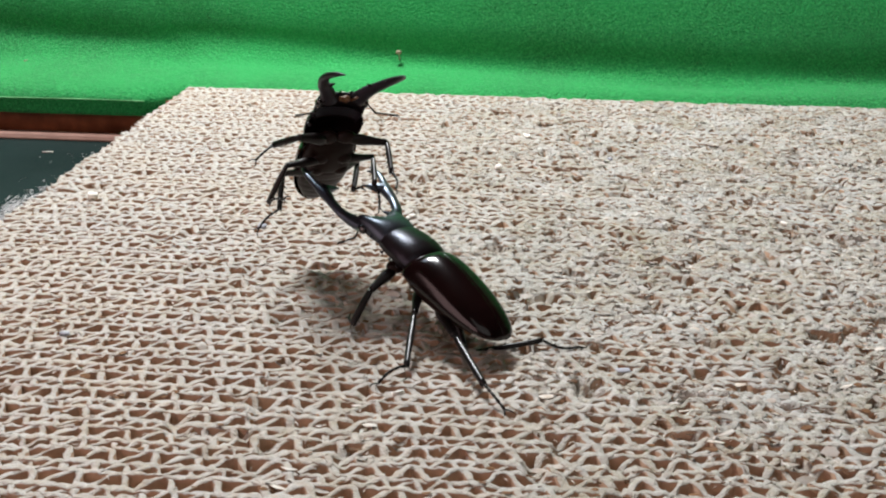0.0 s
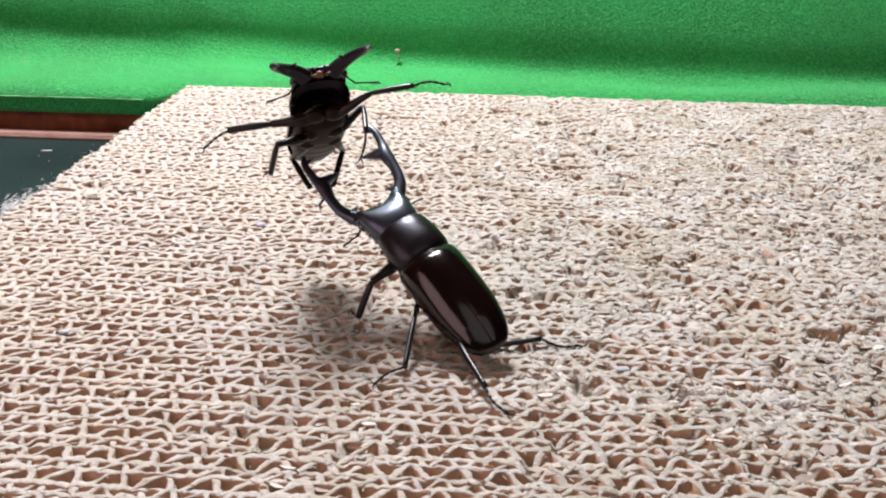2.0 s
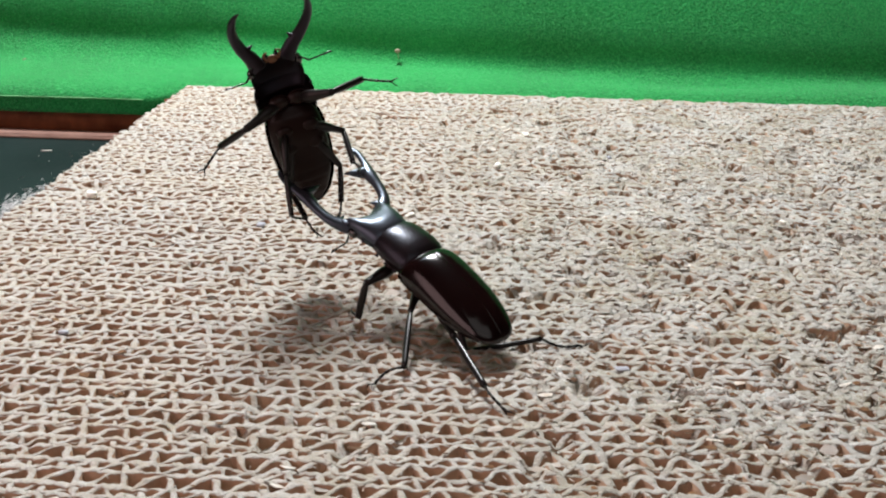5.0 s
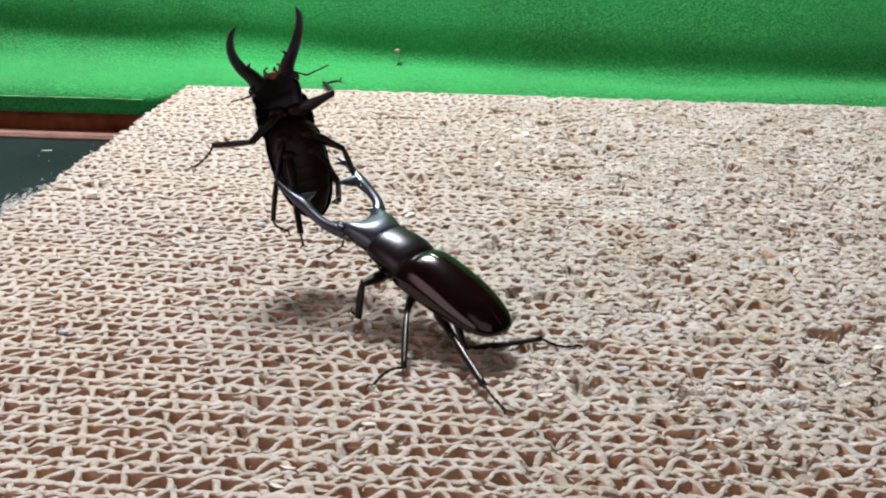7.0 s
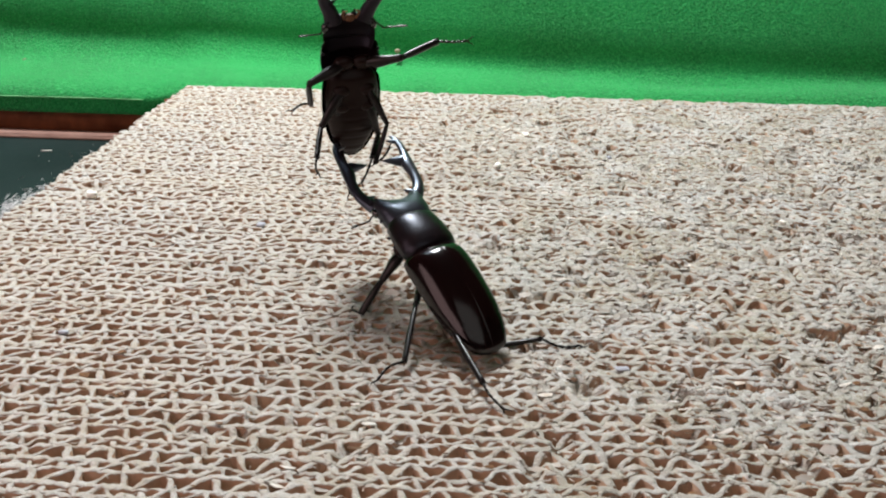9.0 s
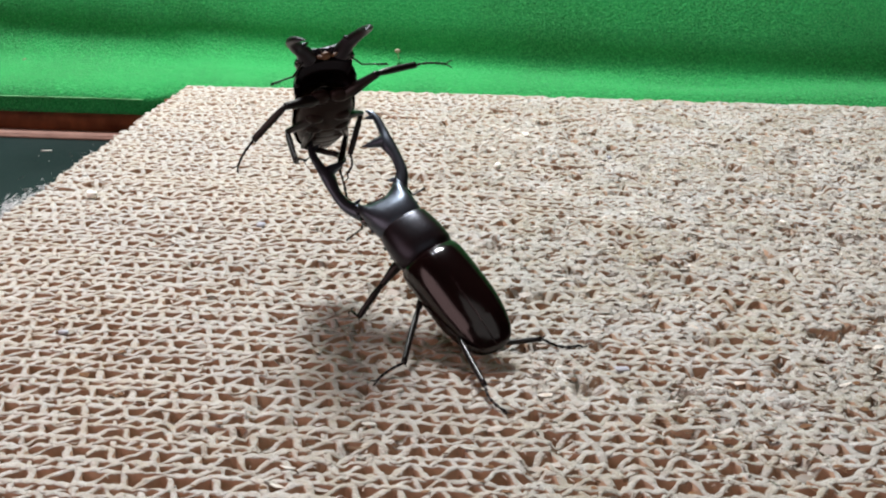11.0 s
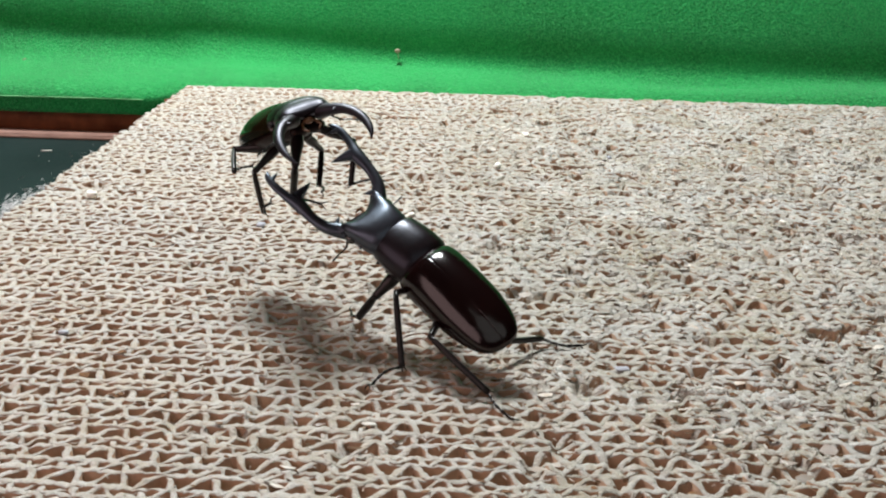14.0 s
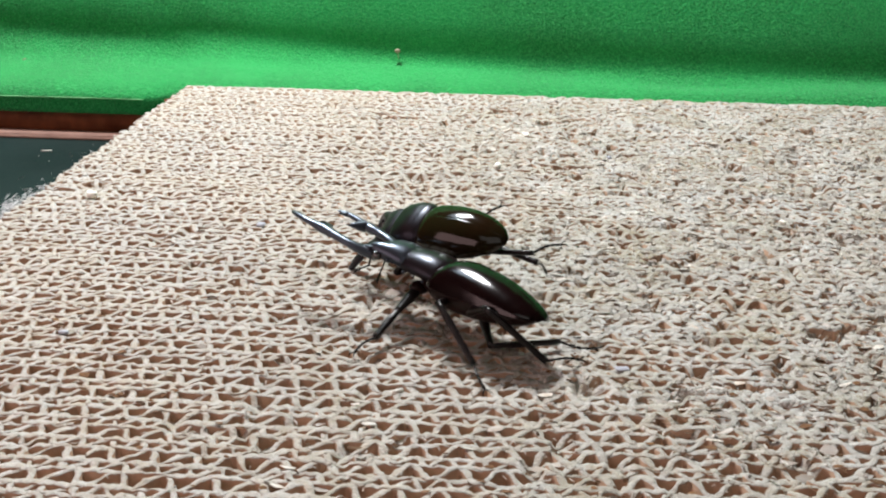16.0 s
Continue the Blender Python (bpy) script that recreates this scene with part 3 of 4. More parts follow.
def pulp_mesh():
    """The crushed paper that has closed many of the cells: an uneven skin with pits, deep down where the cells are still open."""
    us, ns = np.arange(0.0, 352.0, 0.62), np.arange(-345.0, 5.5, 0.62)
    u, n = np.meshgrid(us, ns, indexing="ij")
    c = crushed(u, n)
    shut = np.clip((c - 0.30) / 0.30 + 0.3 * field(u / 6, n / 4), 0, 1)
    lane = (n + 0.5 * field(u / 17, n / 13)) / PERIOD
    ply = np.floor(lane)
    frac = lane - ply
    wide = np.clip(1 - ((frac - 0.33) / 0.27) ** 2, 0, 1)
    slim = np.clip(1 - ((frac - 0.81) / 0.16) ** 2, 0, 1)
    pits = wide * np.clip(1.9 * field(u / 2.3, ply * 7.31) + 0.75, 0, 1) + slim * np.clip(1.9 * field(u / 1.8, ply * 5.17 + 40) + 0.55, 0, 1)
    pits = np.clip(pits * 1.5 - 0.25 + 0.35 * field(u / 1.3, n / 1.1), 0, 1)
    h = -0.50 + 0.40 * field(u / 1.2, n / 0.9) + 0.30 * field(u / 0.7, n / 0.7) - 4.6 * pits
    fill = np.clip(0.30 + 0.5 * field(u / 4.5, ply * 3.7 + 9), 0.05, 0.85)
    h -= 5.0 * c * np.clip(3.2 * field(u / 5.2 + 9, n / 4.4) - 1.5, 0, 1)
    z = -DEEP + (h + DEEP) * (fill + (1 - fill) * shut)
    verts = np.stack([u, n, np.minimum(z, -0.05)], -1).reshape(-1, 3) * MM
    rows, cols = u.shape
    a = (np.arange(rows - 1)[:, None] * cols + np.arange(cols - 1)[None, :]).ravel()
    quads = np.stack([a, a + cols, a + cols + 1, a + 1], 1)
    me = bpy.data.meshes.new("crushed_skin")
    me.vertices.add(len(verts))
    me.vertices.foreach_set("co", verts.ravel())
    me.loops.add(quads.size)
    me.loops.foreach_set("vertex_index", quads.ravel().astype(np.int32))
    me.polygons.add(len(quads))
    me.polygons.foreach_set("loop_start", np.arange(0, quads.size, 4, dtype=np.int32))
    me.polygons.foreach_set("use_smooth", np.ones(len(quads), dtype=bool))
    me.update(calc_edges=True)
    wear = np.clip(np.clip((u - 70) / 190, 0, 1) + 0.5 * c - 0.1, 0, 1)
    me.attributes.new("wear", "FLOAT", "POINT").data.foreach_set("value", wear.ravel().astype(np.float32))
    me.materials.append(PULP)
    return me


skin = tagged(new("crushed_skin", pulp_mesh()), "matted crushed paper between the cut edges", kind="stuff")
skin.parent = board
part("core", box(-0.001, REACH * MM, -ROWS_OF_BOARD * PERIOD * MM, 0.0062, -0.0235, -DEEP * MM), KRAFT, board, smooth=False)


def scrap(name, at, size, mat, label, turn, tilt=8, lift=0.0):
    """A small uneven crumb lying on the board."""
    rng = random.Random(name + str(at))
    bm = bmesh.new()
    bmesh.ops.create_cube(bm, size=1)
    bmesh.ops.bevel(bm, geom=bm.edges[:], offset=0.09, segments=2, affect="EDGES")
    for v in bm.verts:
        v.co = Vector((v.co.x * size[0], v.co.y * size[1], v.co.z * size[2])) * MM * (1 + rng.uniform(-0.10, 0.10))
    ob = new(name, mesh_of(name, bm, mat))
    ob.matrix_world = pose(at[0] * MM, at[1] * MM, (lift + size[2] / 2 - 0.25) * MM, tilt, tilt * 0.4, turn)
    return tagged(ob, label, "scrap")


scrap('wood_chip', (-114.8, 333.2), (3.0, 2.4, 2.0), CHIP, 'square cream wood chip on the cardboard', 10)
scrap('wood_chip', (19.3, 375.9), (2.0, 3.4, 1.2), CHIP, 'small white chip on the cardboard', -25)
scrap('wood_chip', (32.8, 421.9), (2.4, 3.0, 0.9), CHIP, 'small white chip on the cardboard', 15)
scrap('wood_chip', (-10.1, 320.1), (2.2, 1.6, 0.9), CHIP, 'small pale chip on the cardboard', 30)
scrap('wood_chip', (106.3, 318.1), (1.8, 2.2, 1.0), CHIP, 'small pale chip on the cardboard', 60)
scrap('wood_chip', (-39.2, 307.1), (2.6, 0.9, 0.5), CHIP, 'thin pale sliver on the cardboard', -5)
scrap('wood_chip', (-9.3, 204.0), (2.8, 1.0, 0.5), CHIP, 'thin pale sliver on the cardboard', 35)
scrap('paper_scrap', (40.8, 216.6), (3.4, 1.5, 0.25), BLUE, 'bluish grey scrap of paper on the cardboard', 12)
scrap('paper_scrap', (-55.7, 308.9), (2.4, 2.2, 0.6), BLUE, 'bluish grey scrap of paper on the cardboard', 0)
scrap('paper_scrap', (62.0, 390.3), (1.6, 1.8, 0.5), BLUE, 'bluish grey scrap of paper on the cardboard', 20)
scrap('paper_scrap', (-89.7, 230.8), (2.2, 1.4, 0.5), BLUE, 'bluish grey scrap of paper on the cardboard', 20)
scrap('paper_scrap', (-11.5, 318.9), (2.0, 1.2, 0.5), CHIP, 'small pale scrap on the cardboard', 80)

# ---- surroundings ----
LOW = -0.024


def wall_box(name, dims, mat, label):
    ob = new(name, mesh_of(name, box(*dims), mat, False))
    return tagged(ob, label, "", "", "structure")


# Unseen room shell, added for bounce; walls and ceiling dulled to darken reflections.
wall_box("floor", (-2.0, 2.0, -2.0, 2.0, -0.80, -0.75), FLOOR, "brown boarded floor of the room")
wall_box("ceiling", (-2.0, 2.0, -2.0, 2.0, 1.70, 1.75), CEIL, "plain white ceiling")
wall_box("wall_north", (-2.05, 2.05, 2.0, 2.05, -0.75, 1.70), WALLS, "plain pale painted wall")
wall_box("wall_south", (-2.05, 2.05, -2.05, -2.0, -0.75, 1.70), WALLS, "plain pale painted wall")
wall_box("wall_east", (2.0, 2.05, -2.0, 2.0, -0.75, 1.70), WALLS, "plain pale painted wall")
wall_box("wall_west", (-2.05, -2.0, -2.0, 2.0, -0.75, 1.70), WALLS, "plain pale painted wall")

table = tagged(new("table"), "wooden table under the platform", "table")
part("tabletop", box(-0.75, 0.75, -0.25, 0.95, LOW - 0.034, LOW - 0.004, 0.004), WOOD, table)
for sx in (-0.68, 0.68):
    for sy in (-0.18, 0.88):
        part("leg", box(sx - 0.03, sx + 0.03, sy - 0.03, sy + 0.03, -0.75, LOW - 0.034, 0.004), WOOD, table)
mat_ob = new("cutting_mat", mesh_of("cutting_mat", box(-0.46, 0.70, -0.58, -0.0095, LOW - 0.004, LOW, 0.0015), MAT, False))
mat_ob.matrix_world = board_pose
tagged(mat_ob, "dusty dark green mat on the table", "mat")

frame_ob = tagged(new("wooden_tray"), "red-brown wooden board edge behind the mat", "board")
part("face", box(-0.48, -0.003, -0.0020, 0.015, LOW, -0.006, 0.0015), WOOD, frame_ob)
frame_ob.matrix_world = board_pose
part("ledge", box(-0.48, -0.003, -0.0090, -0.0023, LOW - 0.004, -0.0215, 0.0015), EDGE, frame_ob, "pale worn wood ledge")


def cloth_sheet():
    """Felt hung behind: upright above, then sweeping forward into a soft ledge whose hem curls over the wood."""
    bm = bmesh.new()
    loops = []
    for i in range(181):
        x = -0.62 + 1.32 * i / 180
        leftness = max(0.0, min(1.0, (0.16 - x) / 0.46))
        leftness = leftness * leftness * (3 - 2 * leftness)
        deep = 0.003 + 0.016 * leftness
        shelf = 0.004 + 0.010 * leftness
        step_in = max(0.0, min(1.0, (x + 0.138) / 0.009))
        y0 = 0.4955 + 0.0150 * step_in - 0.069 * (x + 0.125)
        loop = []
        hem = [(y0 - 0.0030, -0.0120), (y0 - 0.0026, -0.0098), (y0 - 0.0020, -0.0074), (y0 - 0.0016, -0.0054), (y0 - 0.0014, -0.0046), (y0 + 0.0001, -0.0030), (y0 + min(0.003, shelf * 0.6), -0.0010), (y0 + shelf, 0.0006)]
        loop += hem
        for k in range(1, 13):
            a = math.pi / 2 * k / 12
            r = 0.016 + 0.006 * leftness
            loop.append((y0 + shelf + deep + r * math.sin(a), 0.0015 + 0.002 * leftness + r * (1 - math.cos(a))))
        top_y, top_z = loop[-1]
        for k in range(1, 31):
            h = 0.26 * k / 30
            loop.append((top_y + 0.37 * h, top_z + h))
        pts = []
        for k, (y, z) in enumerate(loop):
            w = 0.0
            if k > 9:
                g = min(1, (k - 9) / 8)
                w = g * (0.0016 * float(field(x * 3.2 + z * 9.0, z * 14 + 3)) + 0.0014 * float(field(x * 12, z * 30 + 9)))
            z2 = z + (0.0012 * float(field(x * 14, k * 0.25)) if k > 2 else 0.0010 * float(field(x * 11, 4.0)))
            pts.append(Vector((x, y + w, z2)))
        loops.append(pts)
    rings(bm, loops, closed=False)
    ob = new("backdrop_cloth", mesh_of("backdrop_cloth", bm, CLOTH))
    solid = ob.modifiers.new("thickness", "SOLIDIFY")
    solid.thickness = 0.0012
    thread = bmesh.new()
    tube(thread, [(-620 + 16.5 * i, 492.9 - 0.2 * (i % 2) - 0.069 * (-495 + 16.5 * i), -4.75 + 0.9 * float(field((-0.62 + 0.0165 * i) * 14, 1.0))) for i in range(30)], [0.3] * 30, sides=5, steps=3)
    part("hem_thread", thread, THREAD, ob, "pale green seam thread")
    return tagged(ob, "green felt cloth hung as a backdrop, its hem curled forward", "cloth")


cloth_sheet()

pin = bmesh.new()
tube(pin, [(0, 0, 0), (0.3, -0.6, 3.5), (0.0, -1.5, 6.0)], [0.22, 0.3, 0.3], sides=6)
ball(pin, (0, -1.8, 6.3), 1.3, (1.2, 0.9, 0.8), 10, 8)
pin_ob = tagged(new("straw_bit", mesh_of("straw_bit", pin, STRAW)), "dry straw crumb stuck to the green cloth", "scrap")
pin_ob.matrix_world = pose(-0.0240, 0.5327, 0.0068)

scrap("straw_bit", (-211.5, 537.0), (2.6, 0.5, 0.5), STRAW, "short brown straw bit on the green cloth", 55, 0, 5.0)
scrap("lint_tuft", (-216.0, 549.0), (2.6, 1.2, 2.0), BLUE, "grey tuft of lint stuck to the green cloth", 20, 35, 10.5)
scrap("wood_sliver", (-181.0, 471.0), (4.6, 0.6, 0.5), CHIP, "thin pale wood sliver lying on the dark mat", 8, 0, LOW / MM + 0.3)


def lint():
    """Pale dust on the mat, and fluff that clings to the platform's edge."""
    rng = np.random.RandomState(5)
    verts, faces = [], []
    for k in range(9000):
        edge = k % 36 > 0
        along = rng.uniform(-0.30, -0.11) if edge else rng.uniform(-0.36, -0.02)
        if edge and field(along * 46, 3.0) < rng.uniform(-0.6, 0.8):
            continue
        off = -abs(rng.normal(0, 0.0030)) + 0.0008 if edge else rng.uniform(-0.17, -0.002)
        p = board_pose @ Vector((off, along, 0)) / MM
        z = rng.uniform(-9.0, 0.3) - 0.5 * off / MM * rng.uniform(-1, 1) if edge else LOW / MM + 0.3
        length, w = (rng.uniform(1.0, 3.6), 0.11) if edge else (rng.uniform(0.3, 0.9), 0.22)
        a, bend, climb = rng.uniform(0, 2 * math.pi), rng.uniform(-2, 2), rng.uniform(-0.5, 0.5) if edge else 0.0
        base, x, y = len(verts), p.x, p.y
        for i in range(6):
            s = a + bend * i / 5
            px, py = -math.sin(s) * w / 2, math.cos(s) * w / 2
            verts += [(x + px, y + py, z + w / 2), (x - px, y - py, z - w / 2)]
            x, y, z = x + math.cos(s) * length / 5, y + math.sin(s) * length / 5, z + climb * length / 5
        faces += [(base + 2 * i, base + 2 * i + 1, base + 2 * i + 3, base + 2 * i + 2) for i in range(5)]
    me = bpy.data.meshes.new("lint")
    me.from_pydata([(x * MM, y * MM, z * MM) for x, y, z in verts], [], faces)
    me.materials.append(DUST)
    return tagged(new("lint", me), "pale fluff along the platform's edge and dust on the mat", "lint", kind="stuff")


lint()

# ---- what moves ----

BIG_PATH = [  # seconds; place in mm; turn in degrees; nod, swing, left jaw, right jaw in degrees
    (0, -4.7, 242.8, 14, 8.8, -15.4, 129.7, 1.8, 2, 0.1, 23.2),
    (0.5, -4.5, 240.8, 14.4, 8.4, -14.3, 129.2, 1.3, 2.6, -0, 23),
    (1, -4.2, 241.1, 14.9, 2, -17.5, 130.3, -0.8, 0.9, -4.1, 21.9),
    (1.5, -3.3, 238.8, 17.4, -24.4, -26.3, 122.4, 6.8, 2.7, -2.2, 18.4),
    (2, -4.3, 238.5, 17.1, -22.7, -24.3, 126.5, -0.1, 3.5, 1.1, 15.5),
    (2.5, -3.5, 239.1, 18.1, -32.1, -29.9, 124.5, -0.4, 2.4, 2.5, 16.1),
    (3, -4.4, 237.9, 17.4, -25.6, -22.6, 127.4, 2.5, 8.1, 1.8, 14.9),
    (3.5, -6.6, 242.2, 13.8, -25.2, -20.5, 134, 5.9, 0.4, 9.4, 15.6),
    (4, -5.1, 239.9, 15.6, -7.1, -20.2, 131.6, 1.6, 7.2, 2.1, 24.2),
    (6.5, -5.2, 241.8, 14.3, -3.2, -14.2, 130.1, 5.7, 8.4, 2, 18.6),
    (7, -6.7, 241.1, 14.1, -6, -12.6, 134.6, 5.2, 1.9, 2.6, 15.7),
    (7.5, -4.5, 238, 16.6, -3.6, -20.4, 125.6, 5.2, 8.8, 0, 14.2),
    (8, -5.1, 240, 15.3, -8.8, -18.6, 129.9, 10.9, 7, -2.9, 18.2),
    (8.5, -5.6, 241.3, 14.4, 5.2, -15.7, 133.3, 7.6, 7.7, 3.3, 23.3),
    (9, -3, 240.4, 17.8, -4.3, -29.3, 124.4, -8.5, -3.4, -1.4, 10.9),
    (11.5, -3.9, 238.7, 17.7, -31.7, -25.7, 127.4, 4.9, 5.5, -3.5, 17.2),
    (12, -4.9, 238.8, 17.7, -31.4, -24.8, 132, -3.4, 5.4, 0.3, 16.2),
    (12.5, -5.1, 240.4, 16.2, -19.8, -20.4, 132.5, 3.3, 6.8, 2, 15.3),
    (13, -6, 240.3, 14.7, -8.5, -19.3, 137.1, 4.2, 9.7, 5.6, 21.3),
    (13.5, -4.3, 230.2, 19.2, -5.7, -19.6, 128.9, 8.5, 6.7, 2.6, 14.1),
    (14, -4.4, 231.5, 18.5, -27.8, -17.8, 129.3, 11.9, 10, 2.9, 18.2),
    (14.5, -5.7, 233.6, 16.6, -1.8, -16, 134.8, 3, 5.5, 8.5, 28.5),
    (14.8, -6.1, 230.4, 14.9, -33.7, -1.3, 142.2, 4.8, -6.4, 6.3, 4.6),
    (15, -2.1, 232.2, 16.3, -4.4, -23.4, 136.2, -9.5, -6.2, -2.3, 20.2),
    (15.2, -1.4, 250.5, 11, 6.2, -9.8, 166, -11.5, -25.8, 9.5, 14),
    (15.5, -3.5, 245.4, 2.9, 26.1, 6.4, 172.4, -2.2, -31.6, -14.3, 14),
    (15.7, -3.7, 252.2, 6.6, 10.3, -0.8, 170.9, -2, -31.9, 1.9, 14),
    (15.8, 1, 250.8, 9.2, -5.5, -28.3, 171.3, -0.2, -22.4, -13.9, 14.3),
    (15.9, 1.8, 243.9, 11.8, 2.3, -13.9, 138.1, 14, 5.6, -0, 22.2),
    (15.93, 1.2, 239.2, 11.2, 14.7, 1, 134.3, 6.9, 12.4, 2.2, 13.8),
    (16, 1.2, 239.2, 11.2, 14.7, 1, 134.3, 6.9, 12.4, 2.2, 13.8),
]
SMALL_PATH = [  # seconds; place in mm; turn in degrees; nod, swing, left jaw, right jaw in degrees
    (0, -30.7, 276.8, 36.3, -6.9, -54.3, -59.6, 3.1, 1.4, 7.5, -1.5),
    (0.5, -30.3, 272, 37, -7.4, -53.6, -59.8, -1.5, 0.8, 7.8, -2.5),
    (1, -30.4, 280.9, 35.7, -18.5, -40.7, -54.4, 2.4, 3.2, 8.2, -2),
    (1.5, -24.7, 258.4, 53.5, -5.7, -39.8, -71, 7.4, -5.4, 23.1, 2.6),
    (2, -31.9, 267.2, 45.2, 5.6, -43.7, -73.5, 10.4, -4.8, 9, 15.2),
    (2.5, -27.1, 264.7, 53.5, 5, -56.6, -81.4, 4.4, 0.8, 14.4, -7.3),
    (3, -35.7, 261.2, 48.6, 13.2, -60, -80.7, 2.1, -9.7, 11.8, -3.4),
    (3.5, -38.1, 265.1, 47.3, 31.9, -72.2, -104.5, -1.5, -5.1, 16, -6.7),
    (4, -39.7, 268.2, 46.4, 81.9, -74.5, -158.3, -7.6, -4.3, 19.8, -9.7),
    (6.5, -39.3, 271.3, 41.2, 96, -75.4, -157.1, -3.2, -0.3, 6.5, 1.1),
    (7, -41.1, 277.3, 37.6, 168.3, -57.2, 125.8, -25.8, -9.6, 7, 3),
    (7.5, -35.7, 272.6, 46.1, 77.7, -81.9, -171.8, -13.9, -0.8, 21, -10.1),
    (8, -35.6, 267.2, 47.1, 20, -69.5, -94.5, 2.3, -6.7, 16.8, -4.9),
    (8.5, -39.1, 269.9, 44.7, 104.3, -73.4, 165.2, -9.2, -0.4, 26, -10.6),
    (9, -25, 279.6, 53.2, 10.3, -74.3, -82.3, 1.8, -1, 0.1, -8),
    (11.5, -31.5, 256.4, 50.2, 7, -40.5, -75, 8.1, -4, 1.9, -1.1),
    (12, -36.5, 263.8, 43.4, 11.6, -34.9, -73.6, 13.1, 9.6, -4.9, -6.2),
    (12.5, -39.2, 272.6, 40.5, 2, -41.1, -67.4, 7.6, 4.6, -0.8, 1.3),
    (13, -42.4, 268.9, 38.3, 17, -25.5, -52, -1.7, -7.6, 0.2, -0.9),
    (13.5, -33.7, 263.1, 49, 8.9, -16.8, -54.1, -6.7, -12.5, 5.4, 3.9),
    (14, -37.8, 262.6, 44.4, 5.3, -24.2, -48.1, -3.6, -21.5, 8.6, 8),
    (14.5, -36.5, 262.4, 39.6, 8.9, -9.9, -37.9, -2.9, -28, 11.9, -7.1),
    (14.8, -43.9, 264, 22.6, 3.9, -3.6, -27.5, -9, -1, 3, 3),
    (15, -31.4, 256.2, 28.6, 171.5, -52.4, 77.2, -3.4, 6.4, 9.1, -2.8),
    (15.2, -35.7, 251.6, 7.1, 166.6, -32.3, 76.5, -5.5, -4.9, 17.8, -2.3),
    (15.5, -21.1, 263.8, 6, -166.1, -17.4, -11, 25.9, -49, 7.6, 0.8),
    (15.7, -28.6, 267.5, 16.4, -140.5, -29.6, -28.2, 15, -22.5, -1.5, -2),
    (15.8, -6, 264, 34, -75.5, -67.2, -116.5, -5, 0, 3, 3),
    (15.9, 2.6, 271.4, 22.2, -21.8, -25, 166, -17.7, -26, 4, -2),
    (15.93, -4, 266, 15, -30, 6, 143, -10, 4, 3, 3),
    (16, -4, 266, 15, -30, 6, 143, -10, 4, 3, 3),
]


def blend(rows, t):
    """Place, turn and joint angles at t: a smooth path through the rows."""
    k = 0
    while k < len(rows) - 2 and rows[k + 1][0] <= t:
        k += 1
    p = [rows[max(0, min(len(rows) - 1, k + d))] for d in (-1, 0, 1, 2)]
    span = p[2][0] - p[1][0]
    u = max(0.0, min(1.0, (t - p[1][0]) / span))
    s = u * u * (3 - 2 * u)

    def value(c):
        a, b = p[1][c], p[2][c]
        ma = (p[2][c] - p[0][c]) / max(1e-6, p[2][0] - p[0][0]) * span
        mb = (p[3][c] - p[1][c]) / max(1e-6, p[3][0] - p[1][0]) * span
        if (b - a) * ma <= 0:
            ma = 0
        if (b - a) * mb <= 0:
            mb = 0
        lim = 2.5 * abs(b - a)
        ma, mb = max(-lim, min(lim, ma)), max(-lim, min(lim, mb))
        return a + ma * u + (3 * (b - a) - 2 * ma - mb) * u * u + (ma + mb - 2 * (b - a)) * u ** 3

    from_q = Euler([radians(v) for v in p[1][4:7]]).to_quaternion()
    to_q = Euler([radians(v) for v in p[2][4:7]]).to_quaternion()
    to_q.make_compatible(from_q)
    q = from_q.slerp(to_q, 0.5 * (u + s))
    place = Vector([value(c) for c in (1, 2, 3)]) * MM
    return Matrix.LocRotScale(place, q, None), [radians(value(c)) for c in (7, 8, 9, 10)]


def aim(a, b, hint):
    """The pose of a leg segment at a that points at b, its z near hint."""
    x = (b - a).normalized()
    z = hint - x * hint.dot(x)
    z = z.normalized() if z.length > 1e-6 else x.orthogonal().normalized()
    y = z.cross(x)
    return Matrix.Translation(a) @ Matrix((x, y, z)).transposed().to_4x4()


def leg_pose(hip, lengths, ankle, tip, pole):
    """Two-segment reach from hip to ankle, bending towards pole, then the foot towards tip. All in one space."""
    l1, l2, _ = lengths
    d = ankle - hip
    far = min(max(d.length, abs(l1 - l2) * 1.05), (l1 + l2) * 0.999)
    d = d.normalized()
    along = (l1 * l1 - l2 * l2 + far * far) / (2 * far)
    high = math.sqrt(max(0.0, l1 * l1 - along * along))
    side = pole - d * pole.dot(d)
    side = side.normalized() if side.length > 1e-6 else d.orthogonal().normalized()
    knee = hip + d * along + side * high
    end = hip + d * far
    return aim(hip, knee, side), aim(knee, end, side), aim(end, tip if (tip - end).length > 1e-5 else end + d, side)


